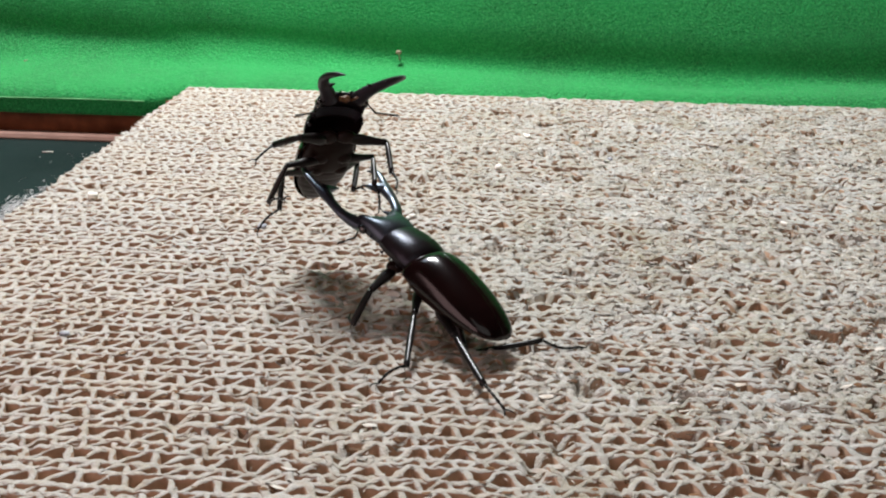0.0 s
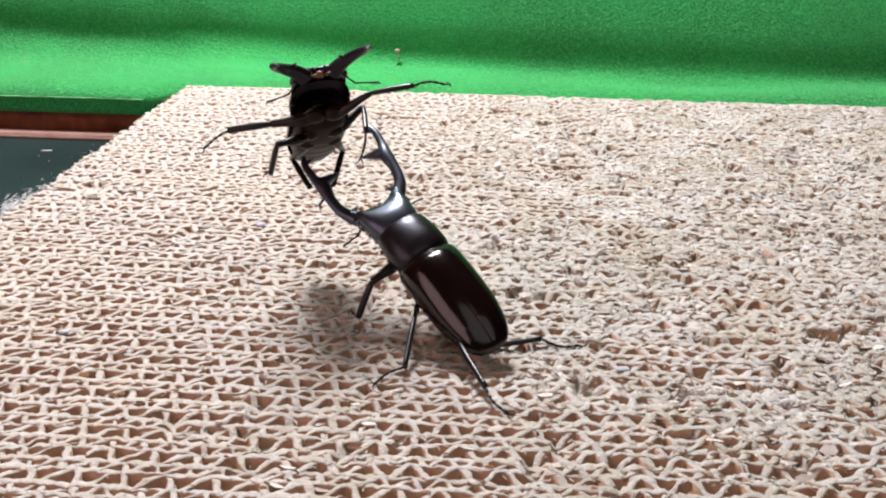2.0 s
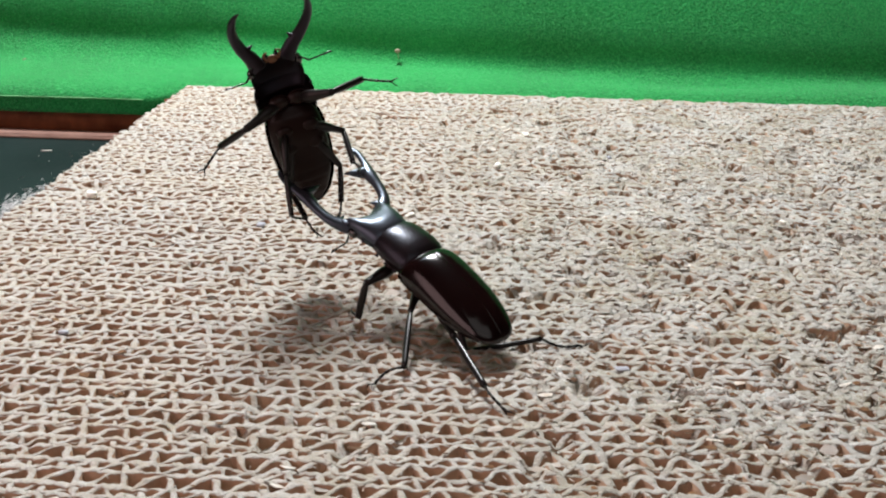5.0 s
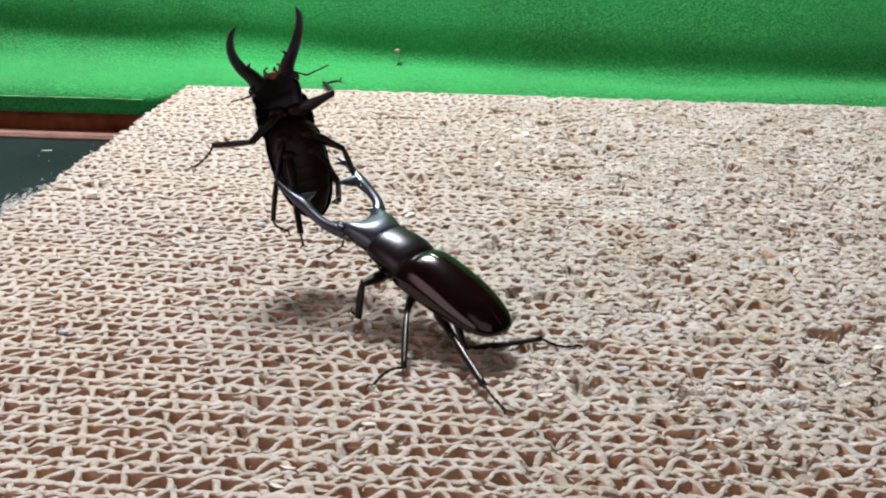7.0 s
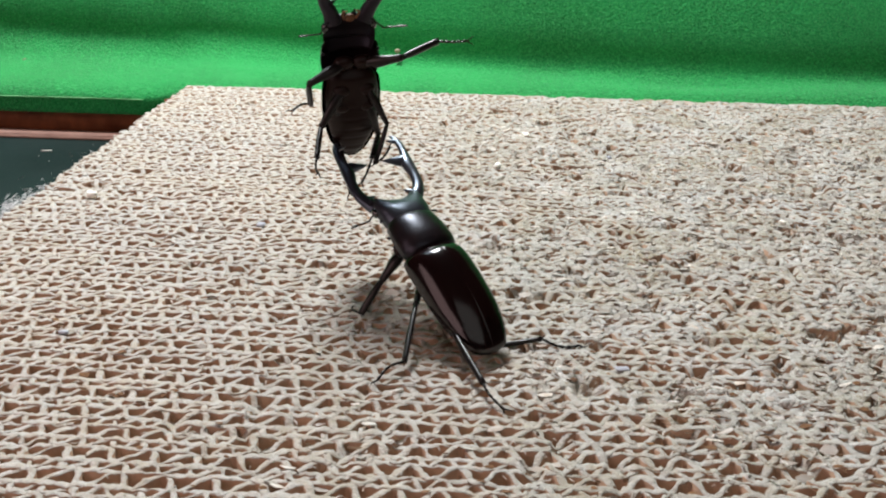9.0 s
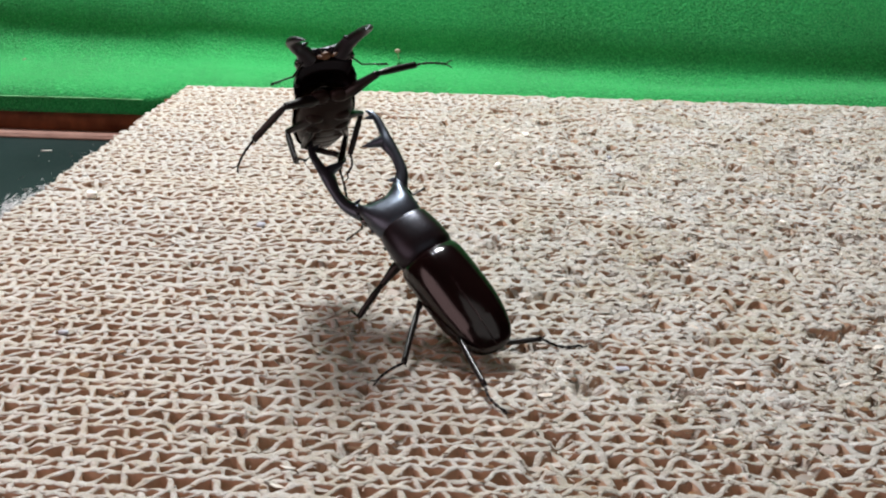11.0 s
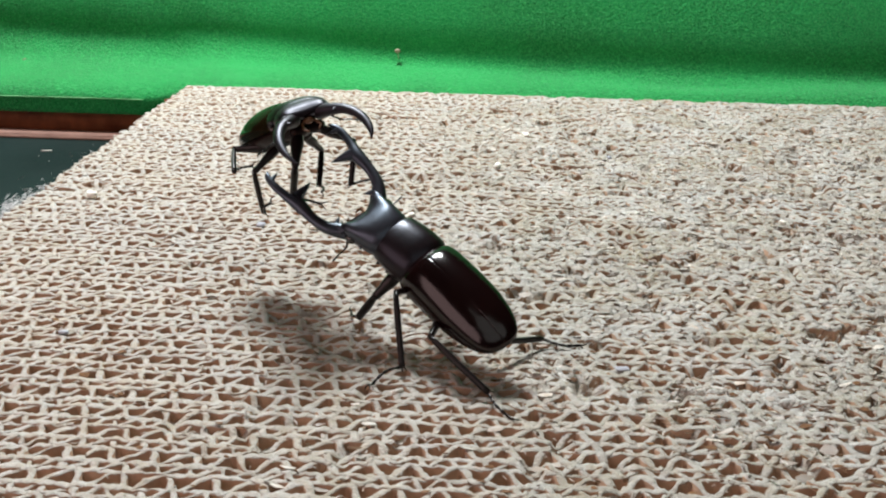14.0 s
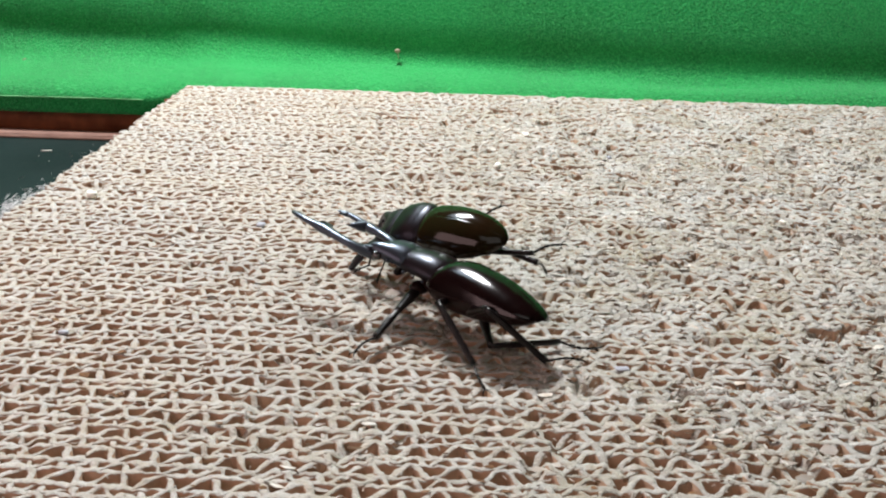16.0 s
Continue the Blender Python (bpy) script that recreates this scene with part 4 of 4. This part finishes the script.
# Where each ankle and toe stands, in mm: seconds, ankle, toe.
BIG_FEET = {
    ('front', 1): [(0, -21.7, 234.1, 2.0, -24.2, 246.5, 0.0), (1.2, -21.7, 234.1, 2.0, -24.2, 246.5, 0.0), (1.5, -23.2, 252.0, 2.0, -27.4, 262.2, 0.0), (2, -20.3, 237.5, 2.0, -23.8, 247.6, 0.0), (14.7, -20.2, 237.5, 2.0, -23.8, 247.6, 0.0), (15, -19.3, 236.0, 3.0, -22.7, 245.9, 0.0), (15.2, -11.7, 220.7, 3.0, -18.0, 217.9, 0.0), (15.5, -8.3, 214.3, 2.0, -19.2, 216.4, 0.0), (15.75, -9.8, 214.2, 2.0, -19.7, 215.9, 0.0), (15.9, -18.1, 228.0, 2.0, -20.8, 217.8, -0.0), (16, -15.9, 224.7, 2.0, -21.4, 219.2, 0.0)],
    ('middle', 1): [(0, -8.0, 212.5, 1.5, -15.8, 205.1, 0.0), (14.8, -8.6, 212.5, 1.5, -15.8, 205.6, 0.0), (15, -10.1, 212.4, 1.5, -15.2, 205.1, 0.0), (15.2, 10.5, 201.7, 2.0, 12.0, 196.4, 0.0), (15.5, 12.5, 215.0, 2.0, 9.7, 205.4, 0.0), (15.7, 12.1, 218.3, 2.0, 9.6, 202.9, 0.0), (15.9, 9.7, 214.9, 2.0, 9.1, 205.4, 0.0), (16, 7.2, 213.4, 2.0, 9.5, 205.4, 0.0)],
    ('hind', 1): [(0, 10.2, 200.9, 1.5, 13.7, 196.0, 0.0), (14.8, 10.0, 201.4, 1.5, 13.5, 196.0, 0.0), (15, 9.0, 202.6, 1.5, 11.2, 196.4, 0.0), (15.2, 15.0, 215.1, 2.0, 18.8, 213.6, 0.0), (15.5, 25.3, 224.1, 2.0, 34.8, 221.1, 0.0), (15.7, 26.8, 227.1, 2.0, 34.9, 216.9, 0.0), (15.9, 22.6, 215.3, 2.0, 34.6, 219.7, 0.0), (16, 23.4, 215.4, 2.0, 34.7, 220.6, 0.0)],
    ('hind', -1): [(0, 23.3, 228.1, 1.5, 33.6, 227.6, 0.0), (14.8, 23.6, 228.1, 1.5, 33.6, 227.6, 0.0), (15, 23.3, 227.4, 1.5, 33.6, 227.6, 0.0), (15.2, 22.7, 224.4, 1.5, 33.6, 227.6, 0.0), (15.5, 24.1, 230.6, 1.5, 33.0, 227.6, 0.0), (16, 27.5, 226.7, 1.5, 33.6, 227.6, 0.0)],
    ('middle', -1): [(0, -1.5, 292.4, 1.5, 2.6, 300.5, 0.0), (15, 1.0, 291.6, 1.5, 5.1, 298.2, 0.0), (15.2, 7.1, 269.9, 1.5, 10.5, 278.0, 0.0), (16, 11.5, 262.1, 1.5, 14.8, 269.9, 0.0)],
    ('front', -1): [(0, -15.5, 293.2, 1.5, -19.2, 299.5, 0.0), (15, -15.4, 290.8, 1.5, -19.0, 297.1, 0.0), (15.2, -9.8, 273.4, 1.5, -13.3, 281.3, 0.0), (16, -9.1, 273.4, 1.5, -11.7, 281.4, 0.0)],
}
# The smaller beetle's knees, ankles and toes in its own space.
SMALL_FEET = {
    ('front', 1): [(0, 4.5, 13.4, -5.9, 5.8, 11.1, -16.4, 8.2, 9.5, -24), (0.5, 4.6, 13.1, -6.7, 4.6, 10.6, -17.3, 5.8, 9.5, -25.7), (1, 6.5, 13.8, -6.6, 9.9, 11.7, -16.7, 10.4, 11.7, -24.9), (1.5, 11, 10.2, -4, 18.6, 17, -7.6, 17.9, 26.2, -8.4), (2, 10.7, 11, -2.8, 15.4, 20.9, -4.6, 17.5, 30, -7), (2.5, 6.7, 13.5, -4.7, 11, 23, -8.3, 11.5, 32, -11.5), (3, 11.4, 6.5, -9.8, 6.8, 14.4, -3.8, 10.8, 14.8, -11.4), (3.5, 4.4, 12.8, -8.6, -4.5, 16.6, -3.8, -8.7, 17.5, -12.8), (4, 5.3, 10.9, -9.6, 7.3, 22.5, -8.3, 5.6, 32.4, -8.3), (6.5, 4.3, 11.4, -9.9, -1.4, 13.1, -0.7, -3.4, 11.4, -9.1), (7, 4.8, 10.9, -10.1, 10.7, 12.9, -1, 8, 15, -9.1), (7.5, 6.7, 10.3, -10.2, 12.4, 18.1, -4.3, 5.1, 18.3, -8.6), (8, 10.2, 10.1, -7.6, 15, 19.2, -3.4, 17.4, 29.6, -3.6), (8.5, 6, 13.8, -2.4, 12.3, 23.3, -0.5, 14.2, 33, 0.9), (9, 7.3, 11.5, -8.1, 9.4, 21.9, -5.4, 10.3, 33.7, -9.2), (11.5, 10.1, 11.7, -1.8, 7.6, 22, 0.6, 10.7, 32.3, -2.8), (12, 8.1, 13.8, -4.1, -1.5, 12.5, -9.1, 6.6, 10.9, -12.3), (12.5, 6.4, 13.5, -7.5, -1.6, 12.7, -14.9, 4.5, 10, -20.8), (13.5, 10.1, 11.5, -7.4, 7.7, 19.9, -13.9, 15, 27.7, -19.9), (14, 5.4, 10.9, -9.8, 4.3, 6.7, -19.9, 10.6, 13.3, -21.4), (15, 13.3, 6.4, -6.6, 6.6, 15, -5.4, 8.6, 16.2, -8.3), (15.2, 11.5, 9, -7.3, 4.7, 16.7, -3.4, 6.7, 18.3, -6.1), (15.5, 11.9, 2.1, -10.8, 9.4, -8.1, -13.6, 12.9, -5.7, -21.7), (15.7, 13.7, 2.7, -7.4, 21.5, -6, -13.8, 20.2, -13.1, -22.4), (15.9, 9.8, 9, -9.7, 9.4, -0.5, -15.4, 7.6, 0.1, -17.9), (16, 9.8, 9, -9.7, 9.4, -0.5, -15.4, 7.6, 0.1, -17.9)],
    ('front', -1): [(0, 8.4, -11.8, -6.5, -0.4, -15.6, -1.2, -0.3, -22.3, -6.9), (0.5, 8.2, -12.1, -6.2, -1.3, -14.9, -1.6, -4.3, -20.8, -8.4), (1, 5.1, -12.6, -6.2, -2.8, -17.8, -13.4, 0.3, -21.2, -20.2), (1.5, 8.5, -11.6, -6.7, 3.3, -21.1, -9.2, 0.9, -29, -14.3), (2, 4.2, -15.4, -2.3, -2.6, -23.3, 0.2, -3.7, -33, -5.2), (3, 2.7, -12, -8.6, -6, -16.7, -3.9, -5, -22.6, -10.8), (3.5, 0.4, -14.7, -6.8, -5.6, -21.3, -1, -10.1, -29, -8), (6.5, 2.4, -12.8, -7, 0.3, -18.1, 2.1, -3.9, -26.7, -2.2), (7, -1.5, -12, -3.8, 1.3, -20.2, 2.4, -5.3, -29.1, 1.9), (7.5, -1, -9.8, 1.4, -0.6, -21.2, -2.8, -7.3, -28.9, -7.8), (8.5, -1.7, -8.8, 1.6, -5.4, -20.3, -3.2, -12.9, -26.1, -9), (9, 1.5, -12.4, -7.2, -7.5, -11, -1.3, -5.9, -17.9, -7.1), (11.5, 8.1, -11.6, -6.8, 2.7, -20.9, -11.4, -4, -25.9, -15.3), (12, 7.9, -12.7, -5.3, -0.7, -19, -6.9, -8.2, -17.4, -4), (12.5, 2.3, -13.2, -8.4, -7.2, -13.3, -13.2, -14.3, -11, -10), (13, 12.2, -6.9, -8.4, 3.4, -10.1, -14.1, -3.2, -5, -17.2), (13.5, 8.9, -7.6, -11.6, -0.3, -7, -17.5, 3.1, -2.4, -24.3), (14, 7.9, -9.2, -11, -0.6, -7.3, -17.6, 5.6, -2.9, -22.8), (14.5, 7.8, -12.5, -4.2, 0.2, -9.9, -11.7, 6.3, -5.2, -17.2), (15, 11.5, -10.1, -3.8, 1.5, -11, -8.3, 3.3, -12.4, -11.5), (15.2, 11, -10.5, -5, 0.2, -11.7, -6.8, 0.6, -15.1, -9.8), (15.5, 6.6, -10.9, -9.6, 0.4, -2.3, -12.6, 6.8, -5.6, -17.9), (15.7, 6.6, -10.9, -9.6, 0.4, -2.3, -12.6, 6.8, -5.6, -17.9), (15.9, 6.6, -10.9, -9.6, 0.4, -2.3, -12.6, 6.8, -5.6, -17.9), (16, 6.6, -10.9, -9.6, 0.4, -2.3, -12.6, 6.8, -5.6, -17.9)],
    ('middle', 1): [(0, -5.9, 13.1, -1.9, -4.1, 10.3, -12.3, -5.9, 10, -20.9), (0.5, -5.9, 13.1, -1.7, -3.8, 10.3, -12.1, -4.1, 9.2, -20.8), (1, -5.8, 13, -1.5, -4.4, 11.1, -12.2, -0.7, 9.9, -20.1), (1.5, -5.4, 12.2, 0.4, -5, 10.1, -10.5, -2.6, 6.6, -18.5), (2, -1.6, 12.3, 1, 3.2, 9.6, -8.4, -1.8, 6.7, -15.7), (2.5, -7.4, 11.7, -0.1, -4.2, 10.3, -10.5, -3.5, 7.2, -18.7), (3, -4.1, 11, 2.3, -6.1, 11.3, -8.6, -7.2, 12, -17.6), (3.5, -3.5, 11, 2.3, -6.9, 11.1, -8.2, -12.8, 14.8, -15.5), (4, -8.6, 11.6, -0.8, -14.3, 10.6, -10.1, -14.6, 10.6, -18.8), (6.5, -9.1, 11.6, -1.7, -13.9, 9.4, -11.2, -14.2, 7.2, -19.5), (7, -7.8, 12, -1.5, -18.5, 12.1, -5, -21.1, 9.7, -13.3), (7.5, -7.6, 11.2, 0.6, -12.9, 12.9, -8.8, -18.1, 13.2, -15.9), (8, -5.8, 11.2, 1.7, -13, 12.2, -6.5, -8.7, 10.9, -14), (8.5, -8.7, 11.6, -1.8, -18.8, 13.7, -6.1, -14.2, 18.7, -11.9), (9, -11.2, 8.9, -7.4, -21, 3.6, -12.6, -13.5, 7.5, -15.6), (11.5, -9.5, 10, 0.1, -13, 5.5, -9.5, -11, 1.7, -17.5), (12, -9.7, 11.5, -4.1, -9.5, 4.5, -12.4, -6.3, 0.9, -19.7), (12.5, -10, 10.8, -2.4, -10, 5.6, -12.3, -6.8, 2.7, -20.3), (13, -9.8, 9, -10.3, -7.9, 0.5, -16.9, -3.9, 5.6, -22.8), (13.5, -7.7, 9.4, -11.7, -9.5, 2, -19.9, -2, -2.4, -20.4), (14, -9.1, 10.8, -8.8, -6.1, 4.5, -17.4, 1.1, -0.2, -19.6), (15, -2.5, 13.7, -6.7, -10.4, 12.5, 0.9, -12.8, 12.3, 2.1), (15.2, -6.1, 13.3, -2.8, -13.5, 15.2, 5.1, -17.1, 14.8, 7), (15.5, 6.2, 5.2, -9.3, 0.4, -3.6, -7, 8.9, -7.2, -13.5), (15.7, 0.1, 11.2, -10.7, 3.1, 1, -13.7, 5.1, -0.4, -17.9), (15.9, 0.1, 11.2, -10.7, 3.1, 1, -13.7, 5.1, -0.4, -17.9), (16, 0.1, 11.2, -10.7, 3.1, 1, -13.7, 5.1, -0.4, -17.9)],
    ('middle', -1): [(0, -1.1, -13.1, -7.4, -10.4, -17.5, -12.3, -3.6, -14.9, -16.5), (0.5, -1.8, -13.3, -7.8, -11.8, -16.8, -10.5, -5.1, -15.6, -16.2), (1, -0.3, -12.6, -8.4, -10.4, -15.4, -11.9, -4.7, -19.5, -17), (1.5, 0.6, -11.6, -9.6, -8.1, -8.1, -15.4, -1.5, -2.3, -17.2), (2, 0.7, -12.7, -7.6, -10, -14.1, -9.8, -2.4, -16.7, -13.5), (2.5, -4.7, -10.5, -12.2, -14.4, -8.8, -17, -14, -8.5, -26.1), (3, -3.9, -10.3, -12.1, -12.5, -8.2, -19.6, -6.3, -5.7, -24.9), (3.5, -8.9, -10.6, -9.6, -14.3, -14.8, -18.2, -9.6, -15.6, -25.5), (4, -8.7, -7.9, -12.6, -21.7, -7, -17.9, -20.1, -3.2, -25.9), (6.5, -11.2, -11.9, -6.4, -19.9, -14.3, -12.8, -18.6, -11.5, -21.2), (7, -13.8, -10.7, -2.1, -25.3, -13, -2.7, -29.1, -9.7, -11), (7.5, -11.6, -9.1, -3, -21.5, -10.4, -8, -21.7, -5.8, -15.7), (8, -11, -9.2, -9.7, -20.5, -5.3, -13.7, -16.1, -0.9, -19.9), (8.5, -11.3, -7.9, -1.7, -13.6, -19, -6.8, -15.5, -17.5, -16), (9, -12.8, -11, -7.6, -13.5, -13, -18.1, -13.6, -14.2, -26.3), (11.5, -11.3, -9.1, -1.6, -7.9, -9.2, -12, -0.2, -7.7, -15.3), (12, -13.2, -4.1, -3.1, -6.2, -7.5, -10.8, 0.6, -7.7, -16.2), (12.5, -13.1, -5.4, -5.8, -6.1, -4.8, -14.4, -8.1, -10, -22.7), (13, 2.7, -11.9, -4.5, -8.3, -12.5, -5.1, -6.5, -11.7, -14), (13.5, 0.3, -13, -6.4, -7.8, -11.1, -13.7, 0.1, -14, -15), (14, -5.4, -12.9, -9.2, -9.3, -11.8, -19.4, -0.7, -13.2, -17.2), (14.5, -10.4, -13.1, -2.7, -19, -19.6, -4.2, -15.8, -25.8, 1.5), (15, 1.7, -12.6, -5.5, -9.3, -11.4, -5.3, -13.8, -14.3, -2.1), (15.2, 1.7, -12.6, -5.4, -8.9, -9.5, -5.2, -13.7, -12.3, -3), (15.5, 1.7, -12.6, -5.4, -8.9, -9.5, -5.2, -13.7, -12.3, -3), (15.7, 1.7, -12.6, -5.4, -8.9, -9.5, -5.2, -13.7, -12.3, -3), (15.9, 1.7, -12.6, -5.4, -8.9, -9.5, -5.2, -13.7, -12.3, -3), (16, 1.7, -12.6, -5.4, -8.9, -9.5, -5.2, -13.7, -12.3, -3)],
    ('hind', 1): [(0, -11.8, 11, 1.8, -11, 7, -9, -3.9, 6.6, -14), (0.5, -11.7, 10.7, 2.2, -10.8, 6.6, -8.6, -3.5, 6.6, -13.5), (1, -12.5, 11.7, 0.5, -5.5, 7.2, -7.4, -8, 5.4, -15.8), (1.5, -16.9, 8.6, -2.8, -17, 4.9, -13.8, -12.1, 5.2, -21.3), (2, -17.3, 7.7, -2.5, -16.7, 2.4, -12.7, -15.5, -3.6, -19.2), (2.5, -16.9, 7.5, -1.8, -23.6, 1, -10.6, -17.5, -0.8, -17.3), (3.5, -17.7, 7.2, -4.5, -22.3, 4.3, -14.7, -26.3, -0.5, -21.9), (6.5, -15.8, 8.2, 0.2, -23.6, 4.3, -7.6, -23.6, 0.2, -15.8), (8, -16.5, 8.7, -1.4, -20.6, 5.4, -11.6, -25.7, 0.9, -18.1), (9, -17.8, 7, -2.8, -18.4, 2.7, -13.4, -23.1, -1.8, -18.8), (12.5, -17.6, 6.3, -1.7, -14.2, 1.6, -11.6, -14.8, 5, -19.6), (13.5, -10.8, 11.3, 2.5, -1.2, 6.7, 6.3, -5.2, 5.7, -2.9), (15, -11.8, 12, -9.7, -14.8, 11.9, 1.4, -16, 14.1, 2.3), (15.2, -9.9, 14, -5, -13.4, 16.4, 5.8, -19.8, 19.4, 0.8), (15.5, -13.6, 10, -10.8, -9.4, 9.2, -0.1, -11.7, 11.1, 0.3), (15.7, -10.6, 13.7, -6.4, -17.3, 5, -3, -21.3, 4.7, -2.2), (15.9, -18.1, 1.7, -6, -29.5, -1.5, -7.5, -36, -5.2, -5.9), (16, -21.4, -5.6, -4.9, -32.5, -2.9, -6.3, -41.1, -8.9, -5.7)],
    ('hind', -1): [(0, -14.7, -9.6, 0.5, -15.9, -13.1, -10.4, -19.8, -20.3, -15.1), (0.5, -15.2, -7.8, 1.4, -15.6, -12.2, -9.3, -20.6, -19.4, -15.3), (1, -16.5, -7.8, -0.6, -18.2, -9.6, -12.2, -21.8, -15.8, -19.6), (1.5, -18.2, -4.8, -4.7, -10.3, -2.5, -12.7, -16.6, 2, -9.2), (2.5, -17.2, -6.9, -2.3, -18.9, -5.9, -14, -24.5, -2.6, -9.2), (3, -17.9, -5.9, -3.5, -17.3, -2.9, -14.8, -22.1, 1.8, -9.5), (3.5, -16.7, -7.8, -1.4, -21.2, -3.4, -11.3, -29.3, -4.2, -18.5), (4, -17.4, -6.1, -1.6, -22.3, -3.5, -11.8, -27, -0.8, -19.3), (6.5, -19.3, -6.6, -7, -23, -10.8, -16.8, -23.6, -12.4, -24.9), (7, -21.6, -5, -2.1, -29, -8, -10.5, -33.9, -10.3, -17.9), (11.5, -18.3, -4.5, -3.5, -11.6, 2, -10.2, -19, 6, -7.8), (12, -16.9, 1.5, -3.9, -8.8, -0.5, -11.8, -15, 5.6, -10.8), (13, -16.9, -7.7, -0.8, -12.5, -17.3, -5.1, -12, -8.4, -8.5), (13.5, -17, -7.9, -1.4, -7, -12.4, -5.1, -12.5, -7.6, -10), (14, -16, -9.7, -1.7, -8.4, -16.2, -7.2, -11.6, -8, -7.3), (14.5, -16.2, -10.9, 0.4, -7.3, -17.7, 2.9, -10.1, -11.6, -3.5), (15, -3.6, -11, -10.8, -13, -9.7, -4.4, -14.9, -11.7, -4.5), (15.2, -2.8, -12.6, -6.8, -13.7, -9.4, -5, -16.1, -11.6, -4.8), (15.5, -17.6, 0.1, -5.3, -28.9, 5.6, -6.1, -29.8, 9.3, -0.2), (15.7, -17.5, 0.4, -5.1, -30.1, 6.8, -5.6, -33.2, 13.3, -0.4), (15.9, -17.5, -7, -7.1, -26.8, -0.8, -9.9, -31.1, 1.3, -10.2), (16, -21.2, -5.3, -11.8, -31.8, -1.5, -9.5, -29, -4.1, -17.3)],
}


def track(rows, t):
    """Reads rows (t, values...) at t with a smooth step between them."""
    if t <= rows[0][0]:
        return rows[0][1:]
    for a, b in zip(rows, rows[1:]):
        if t <= b[0]:
            u = (t - a[0]) / (b[0] - a[0])
            u = u * u * (3 - 2 * u)
            return [x + (y - x) * u for x, y in zip(a[1:], b[1:])]
    return rows[-1][1:]


def move_beetle(b, rows, feet, planted):
    times = sorted({round(k * 0.1, 3) for k in range(int(SECONDS * 10) + 1)} | {r[0] for r in rows})
    keys = {ob: [] for ob in (b.root, b.pronotum, b.head, *b.jaws.values(), *[s for leg in b.legs.values() for s in leg])}
    for t in times:
        m, (nod, swing, open_left, open_right) = blend(rows, t)
        inv = m.inverted()
        keys[b.root].append((t, m))
        neck = Matrix.Rotation(swing, 4, "Z") @ Matrix.Rotation(-nod, 4, "Y")
        keys[b.pronotum].append((t, Matrix.Rotation(swing * 0.6, 4, "Z") @ Matrix.Rotation(-nod * 0.7, 4, "Y")))
        keys[b.head].append((t, neck))
        jx, jy, jz = b.jaw_root
        for side, angle in ((1, open_left), (-1, -open_right)):
            keys[b.jaws[side]].append((t, Matrix.Translation(Vector((jx, side * jy, jz)) * MM) @ Matrix.Rotation(angle, 4, "Z")))
        for (key, side), segments in b.legs.items():
            hip, lengths = b.hips[key, side]
            v = [q * MM for q in track(feet[key, side], t)]
            if planted:
                ankle, tip = inv @ Vector(v[:3]), inv @ Vector(v[3:6])
                kx, ky, kz = b.knees.get((key, side), b.knees[key])
                knee = Vector((kx, side * ky, kz)) * MM
            else:
                knee, ankle, tip = Vector(v[:3]), Vector(v[3:6]), Vector(v[6:9])
            pole = knee - (hip + ankle) / 2
            for ob, q in zip(segments, leg_pose(hip, lengths, ankle, tip, pole)):
                keys[ob].append((t, q))
    for ob, path in keys.items():
        walk(ob, path)


def motions():
    move_beetle(big, BIG_PATH, BIG_FEET, True)
    move_beetle(small, SMALL_PATH, SMALL_FEET, False)


motions()
